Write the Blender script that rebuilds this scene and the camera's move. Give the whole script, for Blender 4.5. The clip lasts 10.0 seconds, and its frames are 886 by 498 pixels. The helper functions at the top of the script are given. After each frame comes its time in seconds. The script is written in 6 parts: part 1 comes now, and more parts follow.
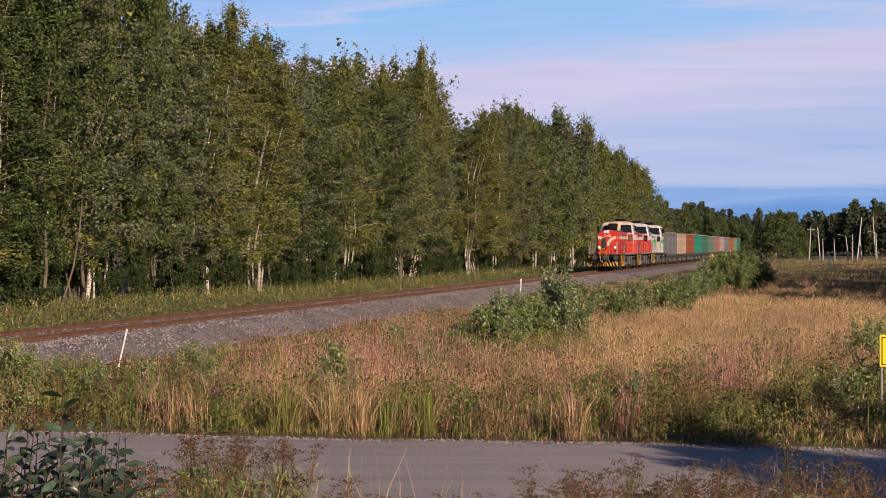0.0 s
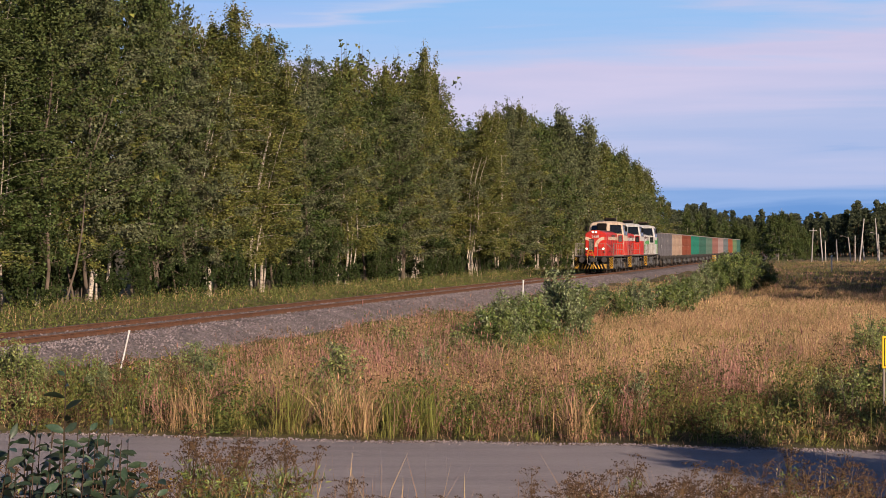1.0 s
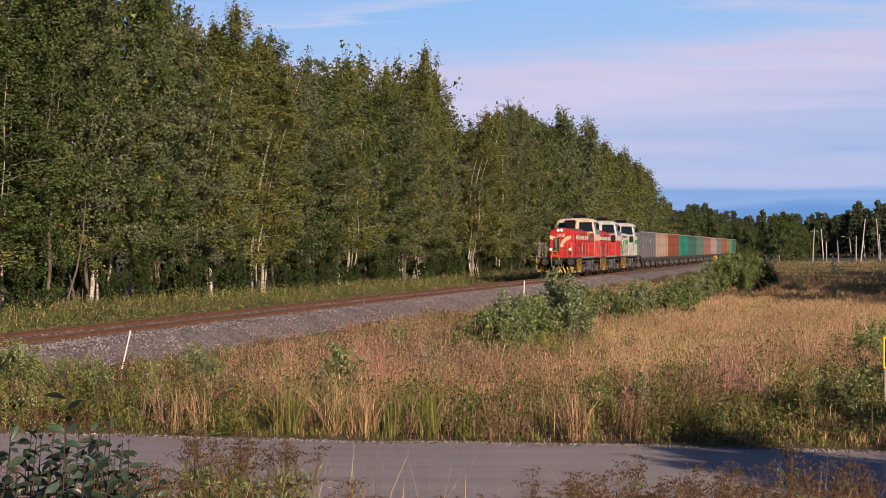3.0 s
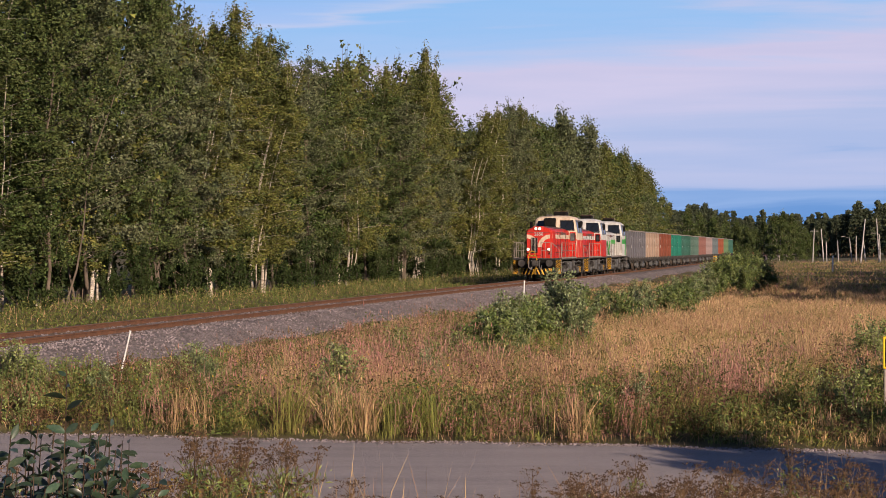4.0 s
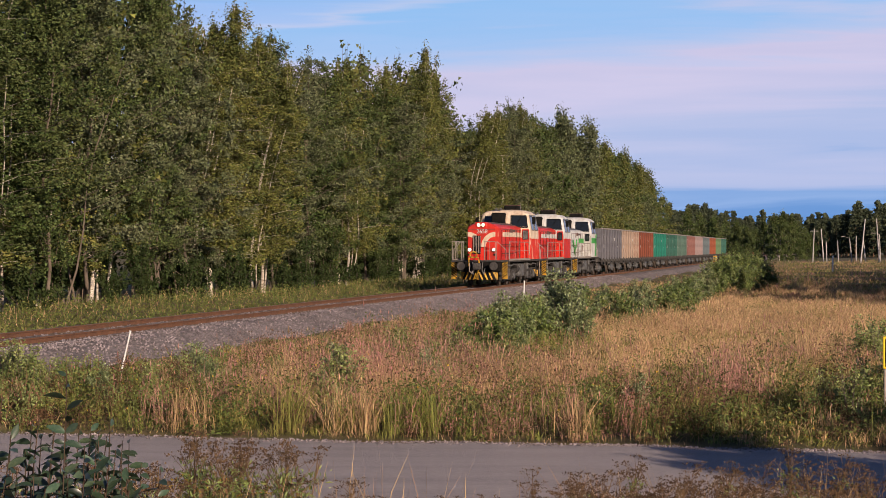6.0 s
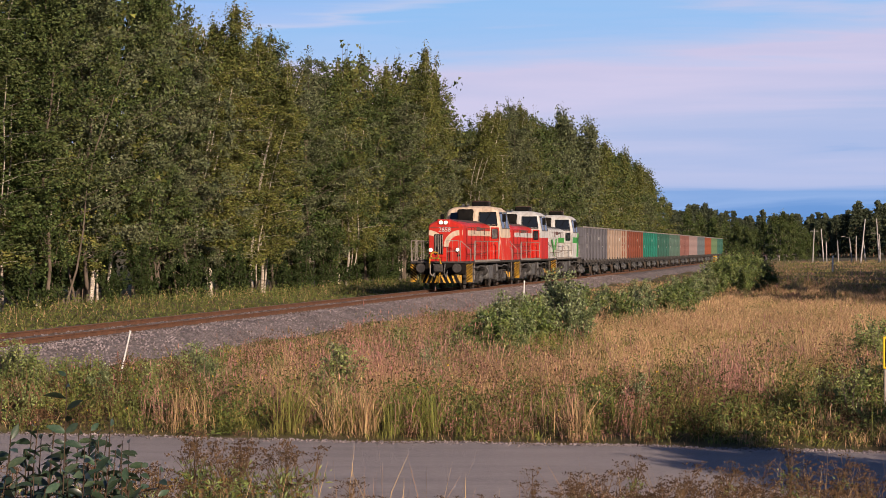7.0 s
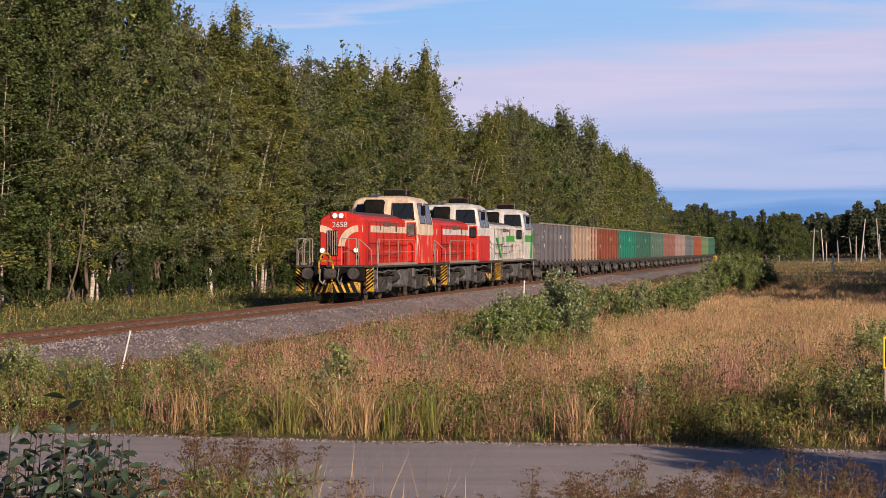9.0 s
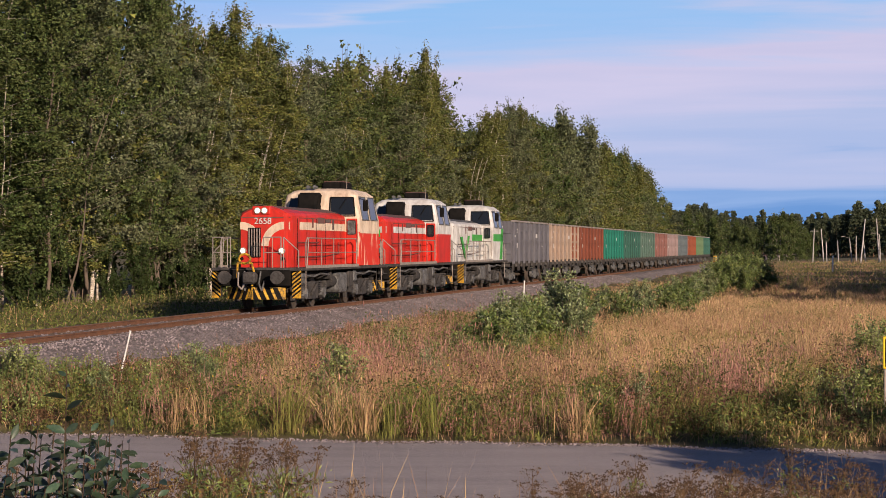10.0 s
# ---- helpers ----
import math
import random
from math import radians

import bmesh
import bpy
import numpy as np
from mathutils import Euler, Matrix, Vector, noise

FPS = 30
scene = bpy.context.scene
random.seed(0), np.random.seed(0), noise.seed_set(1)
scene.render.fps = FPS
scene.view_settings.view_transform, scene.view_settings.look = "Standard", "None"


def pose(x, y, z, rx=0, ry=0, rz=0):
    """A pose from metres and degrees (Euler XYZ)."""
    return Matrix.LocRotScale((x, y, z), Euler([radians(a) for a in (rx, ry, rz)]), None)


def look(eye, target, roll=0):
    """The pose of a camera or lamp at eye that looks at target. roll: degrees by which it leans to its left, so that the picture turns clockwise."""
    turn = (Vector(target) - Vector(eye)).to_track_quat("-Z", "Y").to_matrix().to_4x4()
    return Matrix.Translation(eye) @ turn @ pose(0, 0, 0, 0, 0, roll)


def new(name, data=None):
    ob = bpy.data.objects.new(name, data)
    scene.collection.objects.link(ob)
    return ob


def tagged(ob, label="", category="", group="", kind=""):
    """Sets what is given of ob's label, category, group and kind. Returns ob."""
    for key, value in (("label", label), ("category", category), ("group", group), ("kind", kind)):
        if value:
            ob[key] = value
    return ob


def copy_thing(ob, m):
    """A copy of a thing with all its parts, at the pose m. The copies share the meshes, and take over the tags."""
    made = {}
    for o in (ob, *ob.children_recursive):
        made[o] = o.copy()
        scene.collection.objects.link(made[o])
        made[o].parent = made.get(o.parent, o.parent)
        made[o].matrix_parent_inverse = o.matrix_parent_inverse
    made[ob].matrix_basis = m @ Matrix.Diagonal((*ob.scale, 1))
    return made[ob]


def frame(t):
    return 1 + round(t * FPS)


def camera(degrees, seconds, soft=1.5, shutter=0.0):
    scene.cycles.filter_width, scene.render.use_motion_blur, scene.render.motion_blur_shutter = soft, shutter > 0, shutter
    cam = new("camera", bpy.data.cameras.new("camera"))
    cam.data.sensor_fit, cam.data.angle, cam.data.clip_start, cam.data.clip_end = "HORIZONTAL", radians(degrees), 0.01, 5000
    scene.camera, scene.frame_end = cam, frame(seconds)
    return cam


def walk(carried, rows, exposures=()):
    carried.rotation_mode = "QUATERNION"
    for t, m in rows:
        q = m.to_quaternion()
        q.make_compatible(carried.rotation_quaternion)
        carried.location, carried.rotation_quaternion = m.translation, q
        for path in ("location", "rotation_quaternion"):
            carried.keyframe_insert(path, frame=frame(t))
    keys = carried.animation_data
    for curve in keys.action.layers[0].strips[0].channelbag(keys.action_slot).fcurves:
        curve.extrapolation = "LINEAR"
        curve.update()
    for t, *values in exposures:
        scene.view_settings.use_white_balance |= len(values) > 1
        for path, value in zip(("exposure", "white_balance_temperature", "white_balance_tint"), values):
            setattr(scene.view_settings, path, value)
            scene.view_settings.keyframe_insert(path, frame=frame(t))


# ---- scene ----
# ------------------------------------------------------------------ camera
LENS = 25.84
FOCAL = 3417.0
EYE = (0.0, 0.0, 2.005)


def aim(right, down):
    return look(EYE, (right / FOCAL * 100, 100, EYE[2] - down / FOCAL * 100))


cam = camera(LENS, 10.0, soft=0.45)
walk(cam, [(0.0, aim(6, 4.6)), (0.5, aim(4.4, 3.0)), (1.0, aim(1.8, 2.3)), (1.5, aim(0.1, 1.6)), (2.0, aim(0, 1.5)),
           (4.0, aim(0, 1.5)), (7.0, aim(0, 1.5)), (10.0, aim(0, 1.5))])

# the railway runs straight: s metres along it, q metres to the right of the camera's own parallel line
TURN = radians(11.466)
ALONG = Vector((math.sin(TURN), math.cos(TURN), 0))
ACROSS = Vector((math.cos(TURN), -math.sin(TURN), 0))
TRACK_Q = -18.45


def rail_place(s, q, z=0.0):
    p = ALONG * s + ACROSS * q
    return Vector((p.x, p.y, z))


def rail_pose(s, q=TRACK_Q, z=0.0):
    return Matrix.Translation(rail_place(s, q, z)) @ pose(0, 0, 0, 0, 0, -math.degrees(TURN))


# ------------------------------------------------------------------ light
SUN_AZ = radians(30)      # the sun stands behind the camera, this far to its right
SUN_EL = radians(17)
sun_dir = Vector((math.sin(SUN_AZ) * math.cos(SUN_EL), -math.cos(SUN_AZ) * math.cos(SUN_EL), math.sin(SUN_EL)))
sun = new("sun", bpy.data.lights.new("sun", "SUN"))
sun.data.energy, sun.data.angle, sun.data.color = 5.0, radians(0.6), (1.0, 0.81, 0.63)
sun.matrix_world = look(sun_dir * 200, (0, 0, 0))
scene.view_settings.exposure = 0.36

world = bpy.data.worlds.new("sky")
scene.world = world
world.use_nodes = True
wn, wl = world.node_tree.nodes, world.node_tree.links
wn.clear()
w_out = wn.new("ShaderNodeOutputWorld")
w_bg = wn.new("ShaderNodeBackground")
w_sky = wn.new("ShaderNodeTexSky")
w_sky.sky_type, w_sky.sun_disc = "NISHITA", False
w_sky.sun_elevation, w_sky.sun_rotation = SUN_EL, math.pi - SUN_AZ
w_sky.dust_density, w_sky.ozone_density = 0.6, 2.5
w_tc = wn.new("ShaderNodeTexCoord")
w_map = wn.new("ShaderNodeMapping")
w_map.inputs["Scale"].default_value = (4.2, 4.2, 60.0)
w_map.inputs["Rotation"].default_value = (0, radians(-7), 0)
w_noise = wn.new("ShaderNodeTexNoise")
w_noise.inputs["Scale"].default_value, w_noise.inputs["Detail"].default_value = 1.0, 5.0
w_noise.inputs["Roughness"].default_value = 0.5
w_noise.inputs["Distortion"].default_value = 0.3
w_ramp = wn.new("ShaderNodeValToRGB")
w_ramp.color_ramp.elements[0].position, w_ramp.color_ramp.elements[1].position = 0.45, 0.68
w_mix = wn.new("ShaderNodeMix")
w_mix.data_type = "RGBA"
w_mix.inputs[7].default_value = (12.2, 11.4, 15.2, 1)
w_amt = wn.new("ShaderNodeMath")
w_amt.operation = "MULTIPLY"
w_amt.inputs[1].default_value = 0.30
wl.new(w_tc.outputs["Generated"], w_map.inputs["Vector"])
wl.new(w_map.outputs[0], w_noise.inputs["Vector"])
wl.new(w_noise.outputs[0], w_ramp.inputs[0])
wl.new(w_ramp.outputs[0], w_amt.inputs[0])
# thin cloud shows where it is seen edge on, towards the horizon
w_sep = wn.new("ShaderNodeSeparateXYZ")
w_fall = wn.new("ShaderNodeMapRange")
w_fall.interpolation_type = "SMOOTHSTEP"
w_fall.inputs[1].default_value, w_fall.inputs[2].default_value = 0.12, 0.30
w_fall.inputs[3].default_value, w_fall.inputs[4].default_value = 1.0, 0.12
w_thin = wn.new("ShaderNodeMath")
w_thin.operation = "MULTIPLY"
wl.new(w_tc.outputs["Generated"], w_sep.inputs[0])
wl.new(w_sep.outputs[2], w_fall.inputs[0])
wl.new(w_amt.outputs[0], w_thin.inputs[0])
wl.new(w_fall.outputs[0], w_thin.inputs[1])
w_foot = wn.new("ShaderNodeMapRange")
w_foot.interpolation_type = "SMOOTHSTEP"
w_foot.inputs[1].default_value, w_foot.inputs[2].default_value = 0.02, 0.055
w_foot.inputs[3].default_value, w_foot.inputs[4].default_value = 0.22, 1.0
wl.new(w_sep.outputs[2], w_foot.inputs[0])
w_fade = wn.new("ShaderNodeMath")
w_fade.operation = "MULTIPLY"
wl.new(w_thin.outputs[0], w_fade.inputs[0])
wl.new(w_foot.outputs[0], w_fade.inputs[1])
wl.new(w_fade.outputs[0], w_mix.inputs[0])
w_tint = wn.new("ShaderNodeMix")
w_tint.data_type, w_tint.blend_type = "RGBA", "MULTIPLY"
w_tint.inputs[0].default_value = 1.0
w_tint.inputs[7].default_value = (0.80, 0.93, 1.30, 1)
wl.new(w_sky.outputs[0], w_tint.inputs[6])
# low haze and cloud banks towards the horizon
w_haze = wn.new("ShaderNodeValToRGB")
HEIGHTS = ((0.0, (0.125, 0.30, 0.70)), (0.17, (0.15, 0.34, 0.74)), (0.225, (0.27, 0.45, 0.83)), (0.255, (0.22, 0.41, 0.80)), (0.32, (0.44, 0.54, 0.85)), (0.45, (0.50, 0.57, 0.85)),
           (0.56, (0.60, 0.60, 0.85)), (0.665, (0.66, 0.62, 0.85)), (0.715, (0.52, 0.61, 0.89)), (0.77, (0.36, 0.58, 0.94)), (0.87, (0.32, 0.57, 0.95)), (0.91, (0.50, 0.62, 0.91)), (0.945, (0.34, 0.56, 0.95)), (1.0, (0.28, 0.52, 0.94)))
for pos, col in HEIGHTS:
    el = w_haze.color_ramp.elements[0] if pos == 0.0 else (w_haze.color_ramp.elements[-1] if pos == 1.0 else w_haze.color_ramp.elements.new(pos))
    el.position, el.color = pos, (*col, 1)
w_wave = wn.new("ShaderNodeMath")
w_wave.operation = "MULTIPLY_ADD"
w_wave.inputs[1].default_value, w_wave.inputs[2].default_value = 0.075, -0.0375
w_high = wn.new("ShaderNodeMath")
w_high.operation = "ADD"
# the bank climbs to the right
w_tilt = wn.new("ShaderNodeMath")
w_tilt.operation = "MULTIPLY_ADD"
w_tilt.inputs[1].default_value = -0.06
w_grow = wn.new("ShaderNodeMapRange")
w_grow.interpolation_type = "SMOOTHSTEP"
w_grow.inputs[1].default_value, w_grow.inputs[2].default_value = 0.035, 0.09
wl.new(w_sep.outputs[2], w_grow.inputs[0])
w_slope = wn.new("ShaderNodeMath")
w_slope.operation = "MULTIPLY"
wl.new(w_sep.outputs[0], w_slope.inputs[0])
wl.new(w_grow.outputs[0], w_slope.inputs[1])
wl.new(w_slope.outputs[0], w_tilt.inputs[0])
wl.new(w_sep.outputs[2], w_tilt.inputs[2])
w_span = wn.new("ShaderNodeMapRange")
w_span.inputs[1].default_value, w_span.inputs[2].default_value = 0.0, 0.135
wl.new(w_noise.outputs[0], w_wave.inputs[0])
wl.new(w_wave.outputs[0], w_high.inputs[0])
wl.new(w_tilt.outputs[0], w_high.inputs[1])
wl.new(w_high.outputs[0], w_span.inputs[0])
wl.new(w_span.outputs[0], w_haze.inputs[0])
w_up = wn.new("ShaderNodeMapRange")
w_up.interpolation_type = "SMOOTHSTEP"
w_up.inputs[1].default_value, w_up.inputs[2].default_value = 0.12, 0.24
w_up.inputs[3].default_value, w_up.inputs[4].default_value = 0.92, 0.0
wl.new(w_sep.outputs[2], w_up.inputs[0])
w_gain = wn.new("ShaderNodeMix")
w_gain.data_type, w_gain.blend_type = "RGBA", "MULTIPLY"
w_gain.inputs[0].default_value = 1.0
w_gain.inputs[7].default_value = (16.9, 16.9, 16.9, 1)
w_gain.clamp_result = False
wl.new(w_haze.outputs[0], w_gain.inputs[6])
w_low = wn.new("ShaderNodeMix")
w_low.data_type = "RGBA"
wl.new(w_up.outputs[0], w_low.inputs[0])
wl.new(w_tint.outputs[2], w_low.inputs[6])
wl.new(w_gain.outputs[2], w_low.inputs[7])
wl.new(w_low.outputs[2], w_mix.inputs[6])
wl.new(w_mix.outputs[2], w_bg.inputs[0])
w_bg.inputs[1].default_value = 0.045
wl.new(w_bg.outputs[0], w_out.inputs[0])


# ------------------------------------------------------------------ materials
def material(name, base, second=None, scale=4.0, rough=0.8, metal=0.0, bump=0.0, bump_scale=40.0, low=0.35, high=0.65,
             vary=0.0, island=False, stretch=(1, 1, 1), through_light=0.0, fine=None, fine_scale=60.0, fine_amount=0.3, hue=0.0, gloss=0.2):
    """Two-scale coloured surface: base and second mixed by noise, fine grain, optional tint per object or per piece."""
    m = bpy.data.materials.new(name)
    m.use_nodes = True
    n, l = m.node_tree.nodes, m.node_tree.links
    b = n["Principled BSDF"]
    b.inputs["Roughness"].default_value, b.inputs["Metallic"].default_value = rough, metal
    b.inputs["Specular IOR Level"].default_value = gloss
    tc = n.new("ShaderNodeTexCoord")
    mp = n.new("ShaderNodeMapping")
    mp.inputs["Scale"].default_value = stretch
    l.new(tc.outputs["Object"], mp.inputs["Vector"])
    t1 = n.new("ShaderNodeTexNoise")
    t1.inputs["Scale"].default_value, t1.inputs["Detail"].default_value = scale, 6.0
    l.new(mp.outputs[0], t1.inputs["Vector"])
    r = n.new("ShaderNodeValToRGB")
    r.color_ramp.elements[0].position, r.color_ramp.elements[1].position = low, high
    r.color_ramp.elements[0].color = (*base, 1)
    r.color_ramp.elements[1].color = (*(second or [c * 0.7 for c in base]), 1)
    l.new(t1.outputs[0], r.inputs[0])
    colour = r.outputs[0]
    if fine is not None:
        t2 = n.new("ShaderNodeTexNoise")
        t2.inputs["Scale"].default_value, t2.inputs["Detail"].default_value = fine_scale, 4.0
        l.new(mp.outputs[0], t2.inputs["Vector"])
        r2 = n.new("ShaderNodeValToRGB")
        r2.color_ramp.elements[0].position, r2.color_ramp.elements[1].position = 0.45, 0.62
        l.new(t2.outputs[0], r2.inputs[0])
        k = n.new("ShaderNodeMath")
        k.operation = "MULTIPLY"
        k.inputs[1].default_value = fine_amount
        l.new(r2.outputs[0], k.inputs[0])
        mx = n.new("ShaderNodeMix")
        mx.data_type = "RGBA"
        mx.inputs[7].default_value = (*fine, 1)
        l.new(k.outputs[0], mx.inputs[0])
        l.new(colour, mx.inputs[6])
        colour = mx.outputs[2]
    if vary or hue:
        if island:
            rnd = n.new("ShaderNodeNewGeometry").outputs["Random Per Island"]
        else:
            rnd = n.new("ShaderNodeObjectInfo").outputs["Random"]
        hs = n.new("ShaderNodeHueSaturation")
        v = n.new("ShaderNodeMapRange")
        v.inputs[3].default_value, v.inputs[4].default_value = 1 - vary, 1 + vary
        l.new(rnd, v.inputs[0])
        l.new(v.outputs[0], hs.inputs["Value"])
        if hue:
            h = n.new("ShaderNodeMapRange")
            h.inputs[3].default_value, h.inputs[4].default_value = 0.5 - hue, 0.5 + hue
            mul = n.new("ShaderNodeMath")
            mul.operation = "MULTIPLY"
            mul.inputs[1].default_value = 7.13
            fr = n.new("ShaderNodeMath")
            fr.operation = "FRACT"
            l.new(rnd, mul.inputs[0])
            l.new(mul.outputs[0], fr.inputs[0])
            l.new(fr.outputs[0], h.inputs[0])
            l.new(h.outputs[0], hs.inputs["Hue"])
        l.new(colour, hs.inputs["Color"])
        colour = hs.outputs[0]
    l.new(colour, b.inputs["Base Color"])
    if bump:
        t3 = n.new("ShaderNodeTexNoise")
        t3.inputs["Scale"].default_value, t3.inputs["Detail"].default_value = bump_scale, 5.0
        l.new(mp.outputs[0], t3.inputs["Vector"])
        bp = n.new("ShaderNodeBump")
        bp.inputs["Strength"].default_value, bp.inputs["Distance"].default_value = bump, 0.05
        l.new(t3.outputs[0], bp.inputs["Height"])
        l.new(bp.outputs[0], b.inputs["Normal"])
    if through_light:
        tr = n.new("ShaderNodeBsdfTranslucent")
        l.new(colour, tr.inputs["Color"])
        ms = n.new("ShaderNodeMixShader")
        ms.inputs[0].default_value = through_light
        l.new(b.outputs[0], ms.inputs[1])
        l.new(tr.outputs[0], ms.inputs[2])
        l.new(ms.outputs[0], n["Material Output"].inputs[0])
    return m


def glow(name, colour, strength):
    m = bpy.data.materials.new(name)
    m.use_nodes = True
    b = m.node_tree.nodes["Principled BSDF"]
    b.inputs["Base Color"].default_value = (*colour, 1)
    b.inputs["Emission Color"].default_value = (*colour, 1)
    b.inputs["Emission Strength"].default_value = strength
    return m


M_SOIL = material("meadow_soil", (0.10, 0.085, 0.04), (0.16, 0.115, 0.06), scale=0.15, rough=1.0, bump=0.6, bump_scale=6, fine=(0.05, 0.06, 0.02), fine_scale=3.0, fine_amount=0.6)
M_ROAD = material("gravel_road", (0.345, 0.293, 0.290), (0.27, 0.232, 0.230), scale=0.5, rough=0.95, bump=0.5, bump_scale=60, stretch=(0.35, 2.2, 1), fine=(0.48, 0.42, 0.40), fine_scale=30, fine_amount=0.35)
M_BALLAST = material("ballast", (0.25, 0.205, 0.205), (0.15, 0.125, 0.125), scale=1.2, rough=0.95, bump=1.0, bump_scale=14, fine=(0.09, 0.075, 0.07), fine_scale=11, fine_amount=0.8)
M_STONE = material("ballast_stone", (0.30, 0.245, 0.245), (0.17, 0.135, 0.135), scale=0.8, rough=0.95, vary=0.45, island=True, hue=0.02)
M_RUST = material("rail_rust", (0.135, 0.062, 0.036), (0.09, 0.043, 0.028), scale=3, rough=0.85, bump=0.2, fine=(0.20, 0.10, 0.055), fine_scale=25, fine_amount=0.4)
M_RAILTOP = material("rail_head", (0.26, 0.20, 0.17), (0.20, 0.13, 0.10), scale=2, rough=0.45, metal=0.7)
M_SLEEPER = material("sleeper_wood", (0.15, 0.09, 0.055), (0.09, 0.06, 0.04), scale=2, rough=0.95, vary=0.25, stretch=(1, 8, 1), bump=0.4)
M_BARK_BIRCH = material("birch_bark", (0.55, 0.47, 0.39), (0.14, 0.10, 0.07), scale=2.5, rough=0.9, low=0.5, high=0.66, stretch=(1, 1, 4), vary=0.2, fine=(0.08, 0.06, 0.05), fine_scale=9, fine_amount=0.5)
M_BARK_DARK = material("alder_bark", (0.17, 0.13, 0.10), (0.085, 0.065, 0.05), scale=4, rough=0.95, stretch=(1, 1, 0.3), vary=0.2, bump=0.5)
M_BARK_PINE = material("pine_bark", (0.24, 0.13, 0.07), (0.12, 0.08, 0.05), scale=3, rough=0.95, vary=0.2, bump=0.5)
M_LEAF_BIRCH = material("birch_leaf", (0.152, 0.145, 0.037), (0.084, 0.096, 0.028), scale=0.25, gloss=0.1, rough=0.6, vary=0.6, island=True, hue=0.03, through_light=0.03)
M_LEAF_ALDER = material("alder_leaf", (0.051, 0.073, 0.020), (0.086, 0.102, 0.036), scale=0.3, gloss=0.1, rough=0.6, vary=0.6, island=True, hue=0.025, through_light=0.03)
M_LEAF_WILLOW = material("sallow_leaf", (0.125, 0.131, 0.071), (0.084, 0.099, 0.044), scale=0.4, gloss=0.1, rough=0.6, vary=0.6, island=True, hue=0.02, through_light=0.03)
M_LEAF_BUSH = material("bush_leaf", (0.070, 0.105, 0.024), (0.170, 0.200, 0.058), scale=2.5, rough=0.42, gloss=0.4, vary=0.6, island=True, hue=0.02, through_light=0.12)
M_SALLOW = material("pale_sallow_leaf", (0.085, 0.118, 0.040), (0.240, 0.265, 0.125), scale=2.5, rough=0.42, gloss=0.4, vary=0.6, island=True, hue=0.02, through_light=0.1)
M_WEED = material("weed_leaf", (0.130, 0.165, 0.040), (0.270, 0.290, 0.105), scale=2.5, rough=0.45, gloss=0.35, vary=0.5, island=True, hue=0.02, through_light=0.15)
# undergrowth green, darkened to carry the shade under the trees
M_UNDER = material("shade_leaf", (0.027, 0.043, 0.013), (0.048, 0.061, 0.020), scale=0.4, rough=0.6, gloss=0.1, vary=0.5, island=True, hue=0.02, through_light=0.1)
M_NEEDLE = material("pine_needle", (0.050, 0.064, 0.036), (0.080, 0.088, 0.046), scale=0.3, rough=0.8, vary=0.4, island=True, hue=0.02, through_light=0.05)

# ------------------------------------------------------------------ building tools
def quick_mesh(name, verts, faces, mat=None, smooth=False):
    """A mesh from an (n, 3) array of points and an (m, k) array of faces."""
    verts, faces = np.asarray(verts, dtype=np.float32), np.asarray(faces, dtype=np.int32)
    me = bpy.data.meshes.new(name)
    k = faces.shape[1]
    me.vertices.add(len(verts))
    me.vertices.foreach_set("co", verts.ravel())
    me.loops.add(faces.size)
    me.loops.foreach_set("vertex_index", faces.ravel())
    me.polygons.add(len(faces))
    me.polygons.foreach_set("loop_start", np.arange(0, faces.size, k, dtype=np.int32))
    if smooth:
        me.polygons.foreach_set("use_smooth", np.ones(len(faces), dtype=bool))
    me.update(calc_edges=True)
    if mat:
        me.materials.append(mat)
    return me


def mesh_of(name, bm, mat, smooth=False):
    me = bpy.data.meshes.new(name)
    bmesh.ops.recalc_face_normals(bm, faces=bm.faces[:])
    if smooth:
        for f in bm.faces:
            f.smooth = True
    bm.to_mesh(me)
    bm.free()
    me.materials.append(mat)
    return me


def part(name, bm, mat, parent, label="", smooth=False):
    """Links a bmesh (or a finished mesh) as one object under a thing or a part."""
    me = mesh_of(name, bm, mat, smooth) if isinstance(bm, bmesh.types.BMesh) else bm
    ob = new(name, me)
    ob.parent = parent
    return tagged(ob, label)


def box(bm, x0, x1, y0, y1, z0, z1, bevel=0.0, seg=1):
    r = bmesh.ops.create_cube(bm, size=1)
    bmesh.ops.transform(bm, matrix=Matrix.Translation(((x0 + x1) / 2, (y0 + y1) / 2, (z0 + z1) / 2)) @ Matrix.Diagonal((x1 - x0, y1 - y0, z1 - z0, 1)), verts=r["verts"])
    if bevel:
        edges = list({e for v in r["verts"] for e in v.link_edges})
        bmesh.ops.bevel(bm, geom=edges, offset=bevel, segments=seg, affect="EDGES", profile=0.5)
    return bm


def rod(bm, a, b, r, sides=6, r2=None):
    a, b = Vector(a), Vector(b)
    d = b - a
    m = Matrix.Translation((a + b) / 2) @ d.to_track_quat("Z", "Y").to_matrix().to_4x4()
    bmesh.ops.create_cone(bm, cap_ends=True, segments=sides, radius1=r, radius2=r if r2 is None else r2, depth=d.length, matrix=m)
    return bm


def pipe(bm, points, r, sides=6):
    for a, b in zip(points, points[1:]):
        rod(bm, a, b, r, sides)
    return bm


